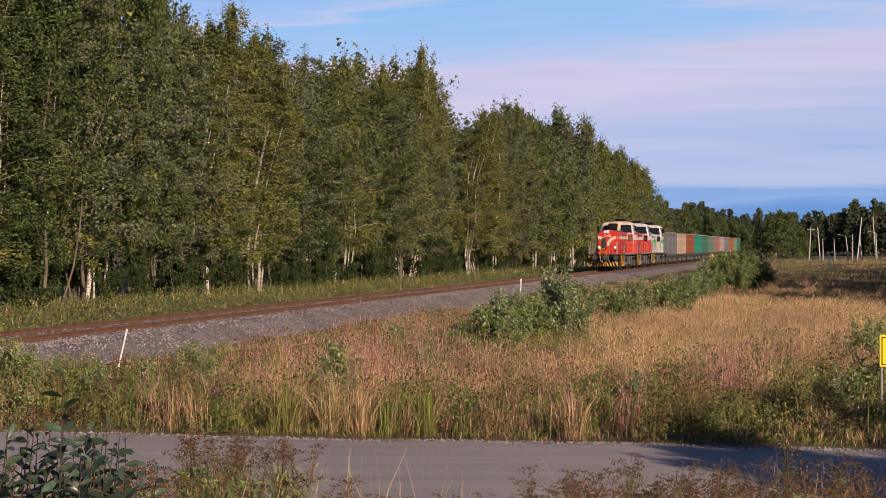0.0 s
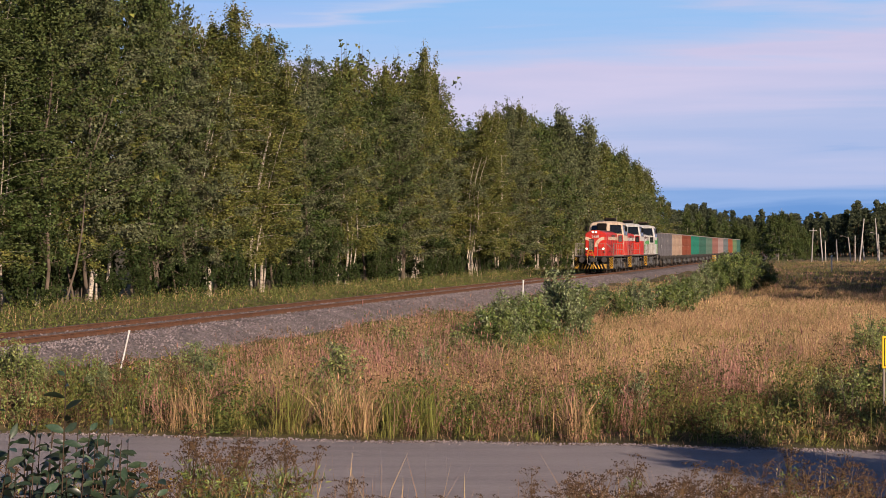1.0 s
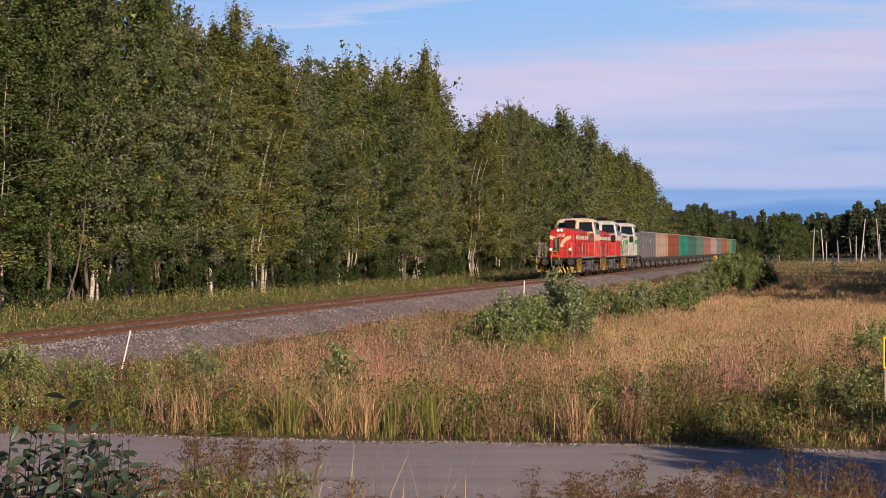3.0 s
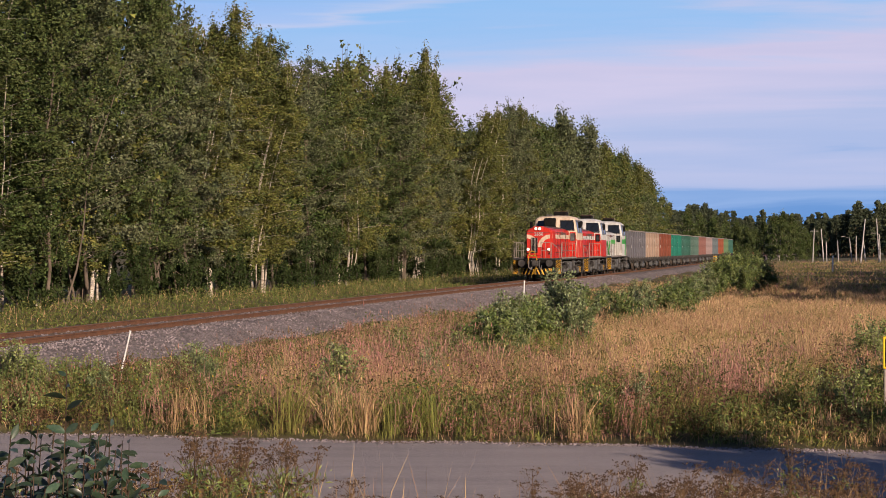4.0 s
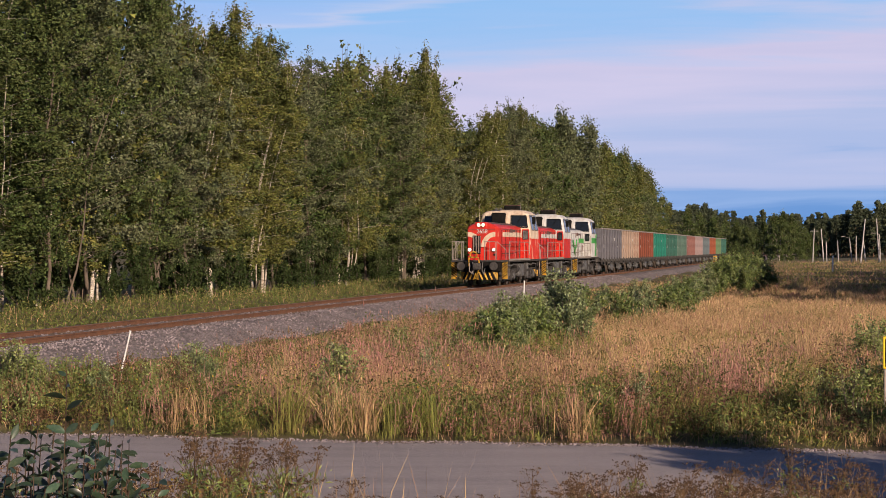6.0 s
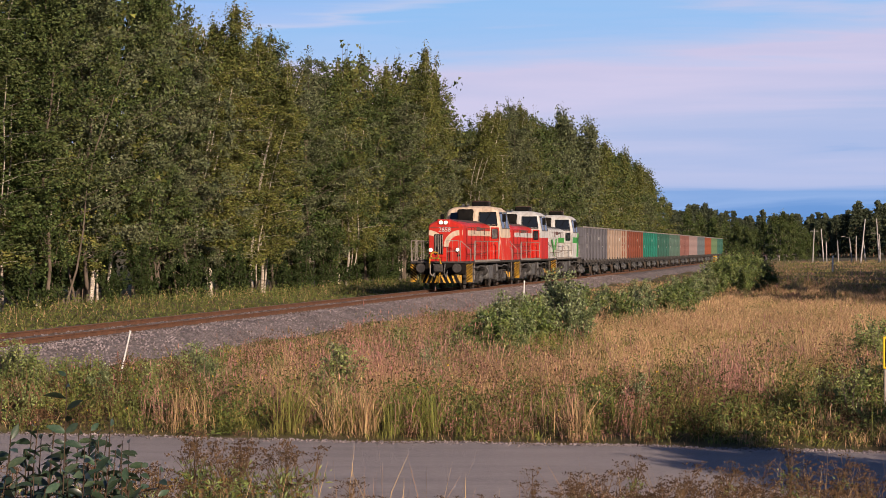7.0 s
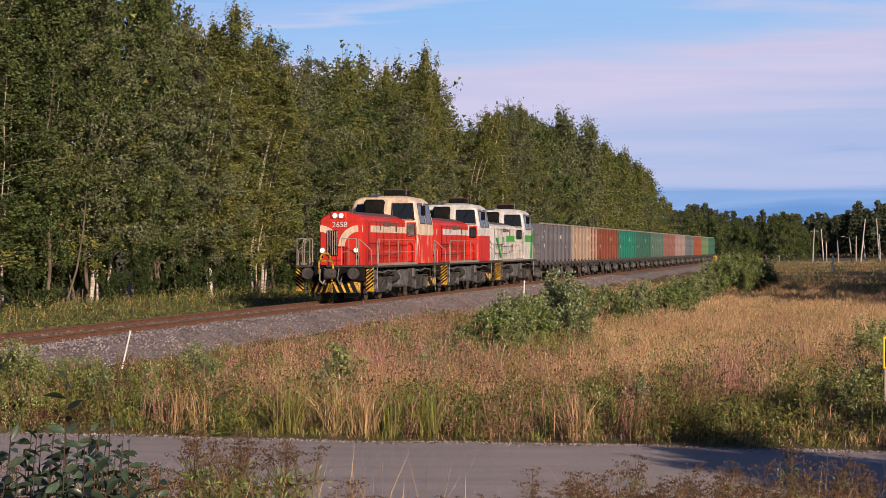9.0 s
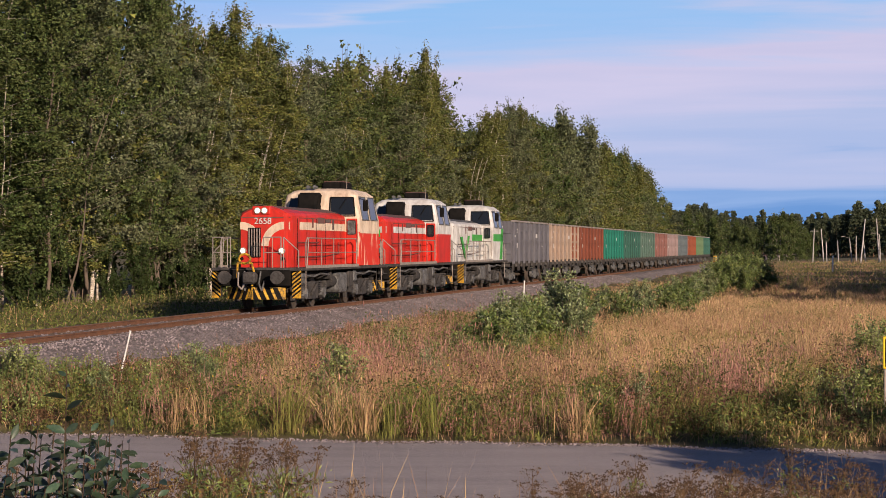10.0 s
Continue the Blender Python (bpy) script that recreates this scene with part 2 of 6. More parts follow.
def slab(bm, outline, axis, lo, hi):
    """An outline of 2D points pulled along an axis ('x', 'y' or 'z') from lo to hi."""
    def put(p, v):
        return {"x": (v, p[0], p[1]), "y": (p[0], v, p[1]), "z": (p[0], p[1], v)}[axis]
    a = [bm.verts.new(put(p, lo)) for p in outline]
    b = [bm.verts.new(put(p, hi)) for p in outline]
    bm.faces.new(a)
    bm.faces.new(b[::-1])
    for i in range(len(a)):
        j = (i + 1) % len(a)
        bm.faces.new((a[i], b[i], b[j], a[j]))
    return bm


def bm_new():
    return bmesh.new()


# ------------------------------------------------------------------ ground, road, railway bed
ROAD_FAR = (31.3, -0.201)      # far edge: y = 31.3 - 0.201 x
ROAD_WIDE = 8.0
ROAD_Z = -1.15


def road_far(x):
    return ROAD_FAR[0] + ROAD_FAR[1] * x + 0.12 * math.sin(x * 0.7) + 0.07 * math.sin(x * 2.3 + 1)


def step01(a, b, v):
    t = np.clip((v - a) / (b - a), 0, 1)
    return t * t * (3 - 2 * t)


def ground_z(x, y):
    """Height of the land: bank under the camera, sunken road, meadow, railway embankment."""
    x, y = np.asarray(x, dtype=float), np.asarray(y, dtype=float)
    q = x * math.cos(TURN) - y * math.sin(TURN)
    e = q - TRACK_Q
    far = ROAD_FAR[0] + ROAD_FAR[1] * x
    meadow = -1.02 + 0.10 * np.sin(x * 0.21 + 1.0) * np.sin(y * 0.13) + 0.05 * np.sin(x * 0.9) * np.sin(y * 0.7 + 2)
    meadow = meadow + 0.4 * step01(90, 260, y) * step01(-6, 20, q)
    toe = np.where(e > 0, 0.42 * (1 - step01(2.8, 6.5, e)), 0.55 * (1 - step01(6, 30, -e) * 0.4))
    z = meadow + toe
    w = 1 - step01(0.0, 1.6, np.abs(y - (far - ROAD_WIDE / 2)) - ROAD_WIDE / 2)
    z = z * (1 - w) + (ROAD_Z - 0.03) * w
    bank = 1 - step01(9.0, 21.0, y)
    z = z * (1 - bank) + 0.32 * bank
    return z


def sheet(name, xs, ys, mat):
    X, Y = np.meshgrid(xs, ys)
    Z = ground_z(X, Y)
    V = np.stack([X, Y, Z], -1).reshape(-1, 3)
    nx, ny = len(xs), len(ys)
    i = (np.arange(ny - 1)[:, None] * nx + np.arange(nx - 1)[None]).ravel()
    F = np.stack([i, i + 1, i + 1 + nx, i + nx], -1)
    return new(name, quick_mesh(name, V, F, mat, smooth=True))


xs = np.concatenate([[-4000, -1500, -600, -300], np.arange(-160, -60, 8), np.arange(-60, 60, 0.8), np.arange(60, 200, 8), [220, 300, 600, 1500, 4000]])
ys = np.concatenate([[-3000, -800, -200, -80], np.arange(-30, 20, 2.5), np.arange(20, 70, 0.6), np.arange(70, 140, 2), np.arange(140, 420, 10), [450, 600, 900, 1500, 2500, 4800]])
tagged(sheet("ground", xs, ys, M_SOIL), "brown-green meadow soil under dry autumn grass", "ground", kind="structure")


def build_road():
    v, f = [], []
    for i in range(181):
        x = -45 + i * 0.5
        far = road_far(x)
        for j in range(12):
            u = j / 11
            crown = 0.05 * math.sin(u * math.pi) - 0.025 * (math.exp(-((u - 0.3) / 0.07) ** 2) + math.exp(-((u - 0.62) / 0.07) ** 2))
            v.append((x, far - u * ROAD_WIDE, ROAD_Z + crown + 0.012 * noise.noise((x * 0.8, u * 7, 0))))
    for i in range(180):
        for j in range(11):
            a = i * 12 + j
            f.append((a, a + 1, a + 13, a + 12))
    ob = new("road", quick_mesh("road", v, np.array(f)[:, ::-1], M_ROAD, smooth=True))
    tagged(ob, "pale grey gravel road with worn wheel tracks", "road", kind="structure")


build_road()


def stones(name, P, size, mat):
    """Small broken stones, a skewed eight-sided body at each place."""
    n = len(P)
    rng = np.random.default_rng(5)
    base = np.array([(1, 0, 0), (-1, 0, 0), (0, 1, 0), (0, -1, 0), (0, 0, 1), (0, 0, -1)], float)
    V = base[None] * rng.uniform(0.55, 1.25, (n, 6, 1)) * np.asarray(size).reshape(-1, 1, 1)
    V = V + rng.normal(0, 0.2, (n, 6, 3)) * np.asarray(size).reshape(-1, 1, 1)
    ang = rng.uniform(0, 6.283, n)
    c, s = np.cos(ang)[:, None], np.sin(ang)[:, None]
    X, Y = V[..., 0] * c - V[..., 1] * s, V[..., 0] * s + V[..., 1] * c
    V = np.stack([X, Y, V[..., 2] * 0.8], -1) + np.asarray(P)[:, None]
    face = np.array([(0, 2, 4), (2, 1, 4), (1, 3, 4), (3, 0, 4), (2, 0, 5), (1, 2, 5), (3, 1, 5), (0, 3, 5)])
    F = (np.arange(n)[:, None, None] * 6 + face[None]).reshape(-1, 3)
    return new(name, quick_mesh(name, V.reshape(-1, 3), F, mat))


BED = [(-4.4, -0.75), (-3.6, -0.60), (-1.95, -0.20), (-1.4, -0.135), (1.4, -0.135), (1.95, -0.20), (3.7, -0.95), (4.3, -1.3)]


def bed_z(e):
    return np.interp(e, [p[0] for p in BED], [p[1] for p in BED])


def build_railway():
    bm = bm_new()
    slab(bm, BED + [(4.3, -2.0), (-4.4, -2.0)], "y", -40, 700)
    bed = part("ballast_bed", bm, M_BALLAST, None)
    bed.matrix_world = rail_pose(0)
    tagged(bed, "grey-pink crushed stone ballast shoulder of the railway", "ballast", kind="structure")
    rng = np.random.default_rng(3)
    n = 24000
    s = 33 + 120 * rng.random(n) ** 1.6
    e = np.where(rng.random(n) < 0.3, rng.uniform(-1.6, 1.6, n), rng.uniform(1.2, 4.0, n))
    keep = (np.abs(np.abs(e) - 0.8) > 0.13)
    s, e = s[keep], e[keep]
    P = np.array([rail_place(a, TRACK_Q + b, c) for a, b, c in zip(s, e, bed_z(e) + 0.015)])
    tagged(stones("ballast_stones", P, np.where(np.abs(e) < 1.4, rng.uniform(0.02, 0.035, len(P)), rng.uniform(0.018, 0.040, len(P))), M_STONE), "loose broken ballast stones, grey and pinkish", "ballast", kind="stuff")
    # stones along the gravel road's far edge
    x = rng.uniform(-9, 9, 2600)
    u = np.abs(rng.normal(0, 0.22, 2600))
    P = np.array([(a, road_far(a) + 0.12 - b, ROAD_Z + 0.01) for a, b in zip(x, u)])
    tagged(stones("road_gravel", P, rng.uniform(0.008, 0.028, len(P)), M_STONE), "loose pale gravel along the road edge", "gravel", kind="stuff")

    track = tagged(new("railway_track"), "single railway track with rusty rails on dark wooden sleepers", "railway track", kind="structure")
    track.matrix_world = rail_pose(0)
    for side in (-1, 1):
        bm = bm_new()
        prof = [(-0.065, -0.165), (0.065, -0.165), (0.065, -0.15), (0.012, -0.13), (0.010, -0.05), (0.034, -0.038), (0.034, -0.008), (-0.034, -0.008), (-0.034, -0.038), (-0.010, -0.05), (-0.012, -0.13), (-0.065, -0.15)]
        slab(bm, [(side * 0.797 + a, b) for a, b in prof], "y", -40, 700)
        rail = part("rail", bm, M_RUST, track, "rust-brown steel rail")
        bm = bm_new()
        box(bm, side * 0.797 - 0.032, side * 0.797 + 0.032, -40, 700, -0.008, 0.0)
        part("rail_head", bm, M_RAILTOP, rail, "worn running surface")
    bm = bm_new()
    box(bm, -1.3, 1.3, -0.12, 0.12, -0.33, -0.128, 0.012)
    me = mesh_of("sleeper", bm, M_SLEEPER)
    for i in range(300):
        ob = new("sleeper", me)
        ob.parent, ob.location = track, (random.uniform(-0.04, 0.04), 30 + i * 0.62, random.uniform(-0.01, 0.006))
        ob.rotation_euler = (0, 0, random.uniform(-0.012, 0.012))


# ------------------------------------------------------------------ plants
def rot_rows(n, rng):
    """n random rotations as (n, 3, 3)."""
    q = rng.normal(size=(n, 4))
    q /= np.linalg.norm(q, axis=1)[:, None]
    w, x, y, z = q.T
    return np.stack([1 - 2 * (y * y + z * z), 2 * (x * y - z * w), 2 * (x * z + y * w), 2 * (x * y + z * w), 1 - 2 * (x * x + z * z), 2 * (y * z - x * w),
                     2 * (x * z - y * w), 2 * (y * z + x * w), 1 - 2 * (x * x + y * y)], -1).reshape(n, 3, 3)


def leaf_arrays(P, size, rng, ratio=0.62):
    """Folded diamond leaves at the places P: two triangles each."""
    n = len(P)
    base = np.array([(0, -0.5, 0), (ratio / 2, 0.02, 0.10), (0, 0.5, 0), (-ratio / 2, 0.02, 0.10)])
    R = rot_rows(n, rng)
    V = np.einsum("nij,kj->nki", R, base) * np.asarray(size).reshape(-1, 1, 1) + P[:, None]
    i = np.arange(n)[:, None] * 4
    F = np.concatenate([i + np.array([[0, 1, 2]]), i + np.array([[0, 2, 3]])], 0)
    return V.reshape(-1, 3), F


def small_leaf_arrays(P, size, rng):
    """Small pointed leaves at the places P, one triangle each."""
    n = len(P)
    base = np.array([(-0.36, -0.42, 0), (0.38, -0.30, 0), (0, 0.58, 0)])
    V = np.einsum("nij,kj->nki", rot_rows(n, rng), base) * np.asarray(size).reshape(-1, 1, 1) + P[:, None]
    return V.reshape(-1, 3), np.arange(n * 3).reshape(-1, 3)


def tube_arrays(path, radii, sides=6):
    path = np.asarray(path, float)
    V, F = [], []
    for k, (p, r) in enumerate(zip(path, radii)):
        d = path[min(k + 1, len(path) - 1)] - path[max(k - 1, 0)]
        d = d / (np.linalg.norm(d) + 1e-9)
        a = np.cross(d, (0.31, 0.95, 0.07))
        a /= np.linalg.norm(a) + 1e-9
        b = np.cross(d, a)
        for j in range(sides):
            t = 6.2832 * j / sides
            V.append(p + r * (a * math.cos(t) + b * math.sin(t)))
    for k in range(len(path) - 1):
        for j in range(sides):
            a, b = k * sides + j, k * sides + (j + 1) % sides
            F.append((a, b, b + sides, a + sides))
    return V, F


class Wood:
    """Collects tapered tubes into one mesh."""
    def __init__(self):
        self.v, self.f = [], []

    def add(self, path, radii, sides=6):
        v, f = tube_arrays(path, radii, sides)
        o = len(self.v)
        self.v += v
        self.f += [tuple(i + o for i in q) for q in f]

    def mesh(self, name, mat):
        return quick_mesh(name, self.v, self.f, mat, smooth=True)


def make_tree(kind, seed, high, leaves, leaf, bark, foliage, wide=2.2, bare=0.2, limbs=34):
    """A birch, alder or sallow: bent tapered trunk, rising limbs, twigs and many small leaves with gaps."""
    rng = np.random.default_rng(seed)
    w = Wood()
    n = 9
    bend = rng.normal(0, 0.35, 2)
    zs = np.linspace(0, high * 0.96, n)
    path = [np.array([bend[0] * (z / high) ** 2 * 1.8 + 0.12 * math.sin(z * 0.9 + seed), bend[1] * (z / high) ** 2 * 1.8 + 0.12 * math.cos(z * 0.7 + seed), z]) for z in zs]
    r0 = 0.0044 * high
    w.add(path, [r0 * (1 - 0.93 * z / high) + 0.008 for z in zs], 7)
    for extra in range(2 if kind == "birch" else 1):
        side = rng.normal(0, 0.75, 2)
        w.add([p + np.array([side[0] * (0.35 + k * 0.16), side[1] * (0.35 + k * 0.16), 0]) for k, p in enumerate(path[:7])], [r0 * rng.uniform(0.45, 0.8) * (1 - 0.8 * k / 7) for k in range(7)], 6)
    pts, wt = [], []
    for i in range(limbs):
        u = bare + (1 - bare) * (i + rng.random()) / limbs
        z = u * high * 0.95
        root = np.array([np.interp(z, zs, [p[k] for p in path]) for k in range(3)])
        v = (u - bare) / (1 - bare)
        reach = 1.12 * wide * (0.62 + 0.75 * math.sin(math.pi * min(1, v * 0.92 + 0.1)) ** 0.8) * (1 - 0.55 * v) * rng.uniform(0.6, 1.25)
        a = i * 2.4 + rng.normal(0, 0.5)
        rise = rng.uniform(0.35, 0.9)
        out = np.array([math.cos(a), math.sin(a), 0])
        droop = 0.35 if kind == "birch" else 0.1
        limb = [root + out * reach * t + np.array([0, 0, reach * (rise * t - droop * t * t)]) + rng.normal(0, 0.05, 3) for t in (0, 0.33, 0.66, 1.0)]
        w.add(limb, [0.008 + 0.014 * (1 - v), 0.007 + 0.008 * (1 - v), 0.007, 0.004], 4)
        for k in range(5):
            t = rng.uniform(0.25, 1.0)
            p = limb[0] * (1 - t) + limb[3] * t
            d = rng.normal(0, 1, 3)
            d[2] = d[2] * 0.5 + (0.1 if kind != "birch" else -0.35)
            d /= np.linalg.norm(d)
            ln = rng.uniform(0.35, 0.9) * (1 - 0.4 * v)
            if k < 2:
                w.add([p, p + d * ln], [0.008, 0.004], 3)
            pts.append((p, p + d * ln))
            wt.append(ln * (1.0 - 0.2 * v))
    # a thin leader and a few upright sprays break the outline
    top = path[-1]
    for k in range(5):
        a, r = rng.uniform(0, 6.283), (0.0 if k == 0 else rng.uniform(0.3, 1.1))
        foot = top + np.array([math.cos(a) * r * 0.5, math.sin(a) * r * 0.5, -0.6 - r])
        tip = top + np.array([math.cos(a) * r, math.sin(a) * r, 1.1 - 1.1 * r + rng.uniform(0, 0.4)])
        w.add([foot, tip], [0.02, 0.006], 3)
        pts.append((foot, tip))
        wt.append(0.55)
    for k in range(26):
        z = rng.uniform(-3.6, 0.5)
        a, r = rng.uniform(0, 6.283), (0.15 + 0.3 * max(0.0, -z)) * rng.uniform(0.3, 1.0)
        d = np.array([math.cos(a) * r, math.sin(a) * r, z])
        pts.append((top + d * np.array([0.3, 0.3, 1]), top + d))
        wt.append(0.6)
    wt = np.array(wt) / sum(wt)
    pick = rng.choice(len(pts), leaves, p=wt)
    A, B = np.array([p[0] for p in pts])[pick], np.array([p[1] for p in pts])[pick]
    t = rng.random((leaves, 1)) ** 0.8
    spread = (0.10 if kind == "birch" else 0.12) * (1.0 if leaves > 8000 else 1.9)
    P = A * (1 - t) + B * t + rng.normal(0, spread, (leaves, 3))
    if kind == "birch":
        P[:, 2] -= np.abs(rng.normal(0, 0.22, leaves))
    # short inner twigs hide the stem
    inner = rng.random(leaves) < 0.17
    zi = rng.uniform(max(bare, 0.2), 0.98, inner.sum()) * high * 0.95
    core = np.stack([np.interp(zi, zs, [p[k] for p in path]) for k in range(3)], -1)
    P[inner] = core + rng.normal(0, 0.42, (inner.sum(), 3))
    V, F = small_leaf_arrays(P, rng.uniform(0.6, 1.35, leaves) * leaf, rng)
    ob = new(kind + "_tree")
    part("trunk", w.mesh("trunk", bark), None, ob)
    part("crown", quick_mesh("crown", V, F, foliage), None, ob)
    return ob


def make_shrub(name, seed, high, wide, leaves, leaf, foliage, stems=14, bark=None, ratio=0.5):
    rng = np.random.default_rng(seed)
    w, pts = Wood(), []
    for i in range(stems):
        a, lean = rng.uniform(0, 6.283), rng.uniform(0.1, 1.0)
        h = high * rng.uniform(0.55, 1.05) * (1.1 - 0.4 * lean)
        out = np.array([math.cos(a), math.sin(a), 0]) * wide * lean * 0.5
        path = [out * 0.15 * k + out * 0.85 * (t ** 1.5) + np.array([0, 0, h * t]) for k, t in ((1, 0), (1, 0.35), (1, 0.7), (1, 1.0))]
        w.add(path, [0.014, 0.011, 0.008, 0.003], 4)
        for k in range(9):
            t = rng.uniform(0.12, 1.0)
            p = np.array([np.interp(t, (0, 0.35, 0.7, 1), [q[j] for q in path]) for j in range(3)])
            d = rng.normal(0, 1, 3)
            d[2] = abs(d[2])
            d = d / np.linalg.norm(d) * rng.uniform(0.15, 0.4) * high * 0.3
            pts.append((p, p + d))
            w.add([p, p + d], [0.005, 0.002], 3)
    pick = rng.integers(0, len(pts), leaves)
    A, B = np.array([p[0] for p in pts])[pick], np.array([p[1] for p in pts])[pick]
    t = rng.random((leaves, 1))
    P = A * (1 - t) + B * t + rng.normal(0, 0.05 * high ** 0.5, (leaves, 3))
    P[:, 2] = np.maximum(P[:, 2], 0.03)
    V, F = small_leaf_arrays(P, rng.uniform(0.6, 1.4, leaves) * leaf, rng) if ratio is None else leaf_arrays(P, rng.uniform(0.6, 1.3, leaves) * leaf, rng, ratio)
    ob = new(name)
    part("branchwork", w.mesh("branchwork", bark or M_BARK_DARK), None, ob)
    part("foliage", quick_mesh("foliage", V, F, foliage), None, ob)
    return ob


def make_pine(seed, high, tufts, leaf):
    """A pine: bare reddish trunk, uneven storeys of branches, needle tufts in flat pads."""
    rng = np.random.default_rng(seed)
    w = Wood()
    w.add([(0, 0, 0), (0.1, 0, high * 0.4), (0.05, 0.15, high * 0.75), (0, 0.1, high)], [0.2, 0.16, 0.1, 0.03], 6)
    pts = []
    low = rng.uniform(0.04, 0.14)
    for i in range(44):
        u = low + (1 - low) * (i + rng.random()) / 44
        a = rng.uniform(0, 6.283)
        r = 2.9 * (1.04 - u) ** 0.62 * rng.uniform(0.35, 1.25)
        p0 = np.array([0.05, 0.1, u * high])
        p1 = p0 + np.array([math.cos(a) * r, math.sin(a) * r, r * rng.uniform(-0.05, 0.5)])
        w.add([p0, p1], [0.05, 0.02], 4)
        pts += [(p0 * (1 - t) + p1 * t) for t in (0.55, 0.8, 1.0)]
    pts = np.array(pts)
    P = pts[rng.integers(0, len(pts), tufts)] + rng.normal(0, 1, (tufts, 3)) * np.array([0.36, 0.36, 0.20])
    V, F = small_leaf_arrays(P, rng.uniform(0.6, 1.3, tufts) * leaf, rng)
    ob = new("pine_tree")
    part("trunk", w.mesh("trunk", M_BARK_PINE), None, ob)
    part("crown", quick_mesh("crown", V, F, M_NEEDLE), None, ob)
    return ob


def planted(x, y, turn=0.0, size=1.0, tall=None, sink=0.05):
    z = float(ground_z(x, y)) - sink
    return Matrix.Translation((x, y, z)) @ Matrix.Rotation(turn, 4, "Z") @ Matrix.Diagonal((size, size, tall or size, 1))


def use_first(kinds):
    """Gives placers that set the original first and copies after it."""
    used = set()

    def place(k, m):
        if k in used:
            sx, sy, sz = kinds[k].scale
            return copy_thing(kinds[k], m @ Matrix.Diagonal((1 / sx, 1 / sy, 1 / sz, 1)))
        used.add(k)
        kinds[k].matrix_basis = m
        return kinds[k]
    return place


def canopy(x, y):
    """Height of the forest's crown line over the ground, by direction from the bank."""
    a = 784 + x / y * FOCAL
    up = np.interp(a, (-200, 250, 330, 400, 450, 520, 572, 600, 625, 690, 720, 760, 800, 840, 880, 905, 960, 1010, 1080, 1140, 1165, 1190, 1260),
                   (600, 505, 446, 412, 396, 350, 320, 345, 350, 338, 350, 292, 268, 228, 238, 254, 232, 212, 170, 130, 113, 88, 60))
    return float(up) / FOCAL * y + EYE[2] - float(ground_z(x, y))


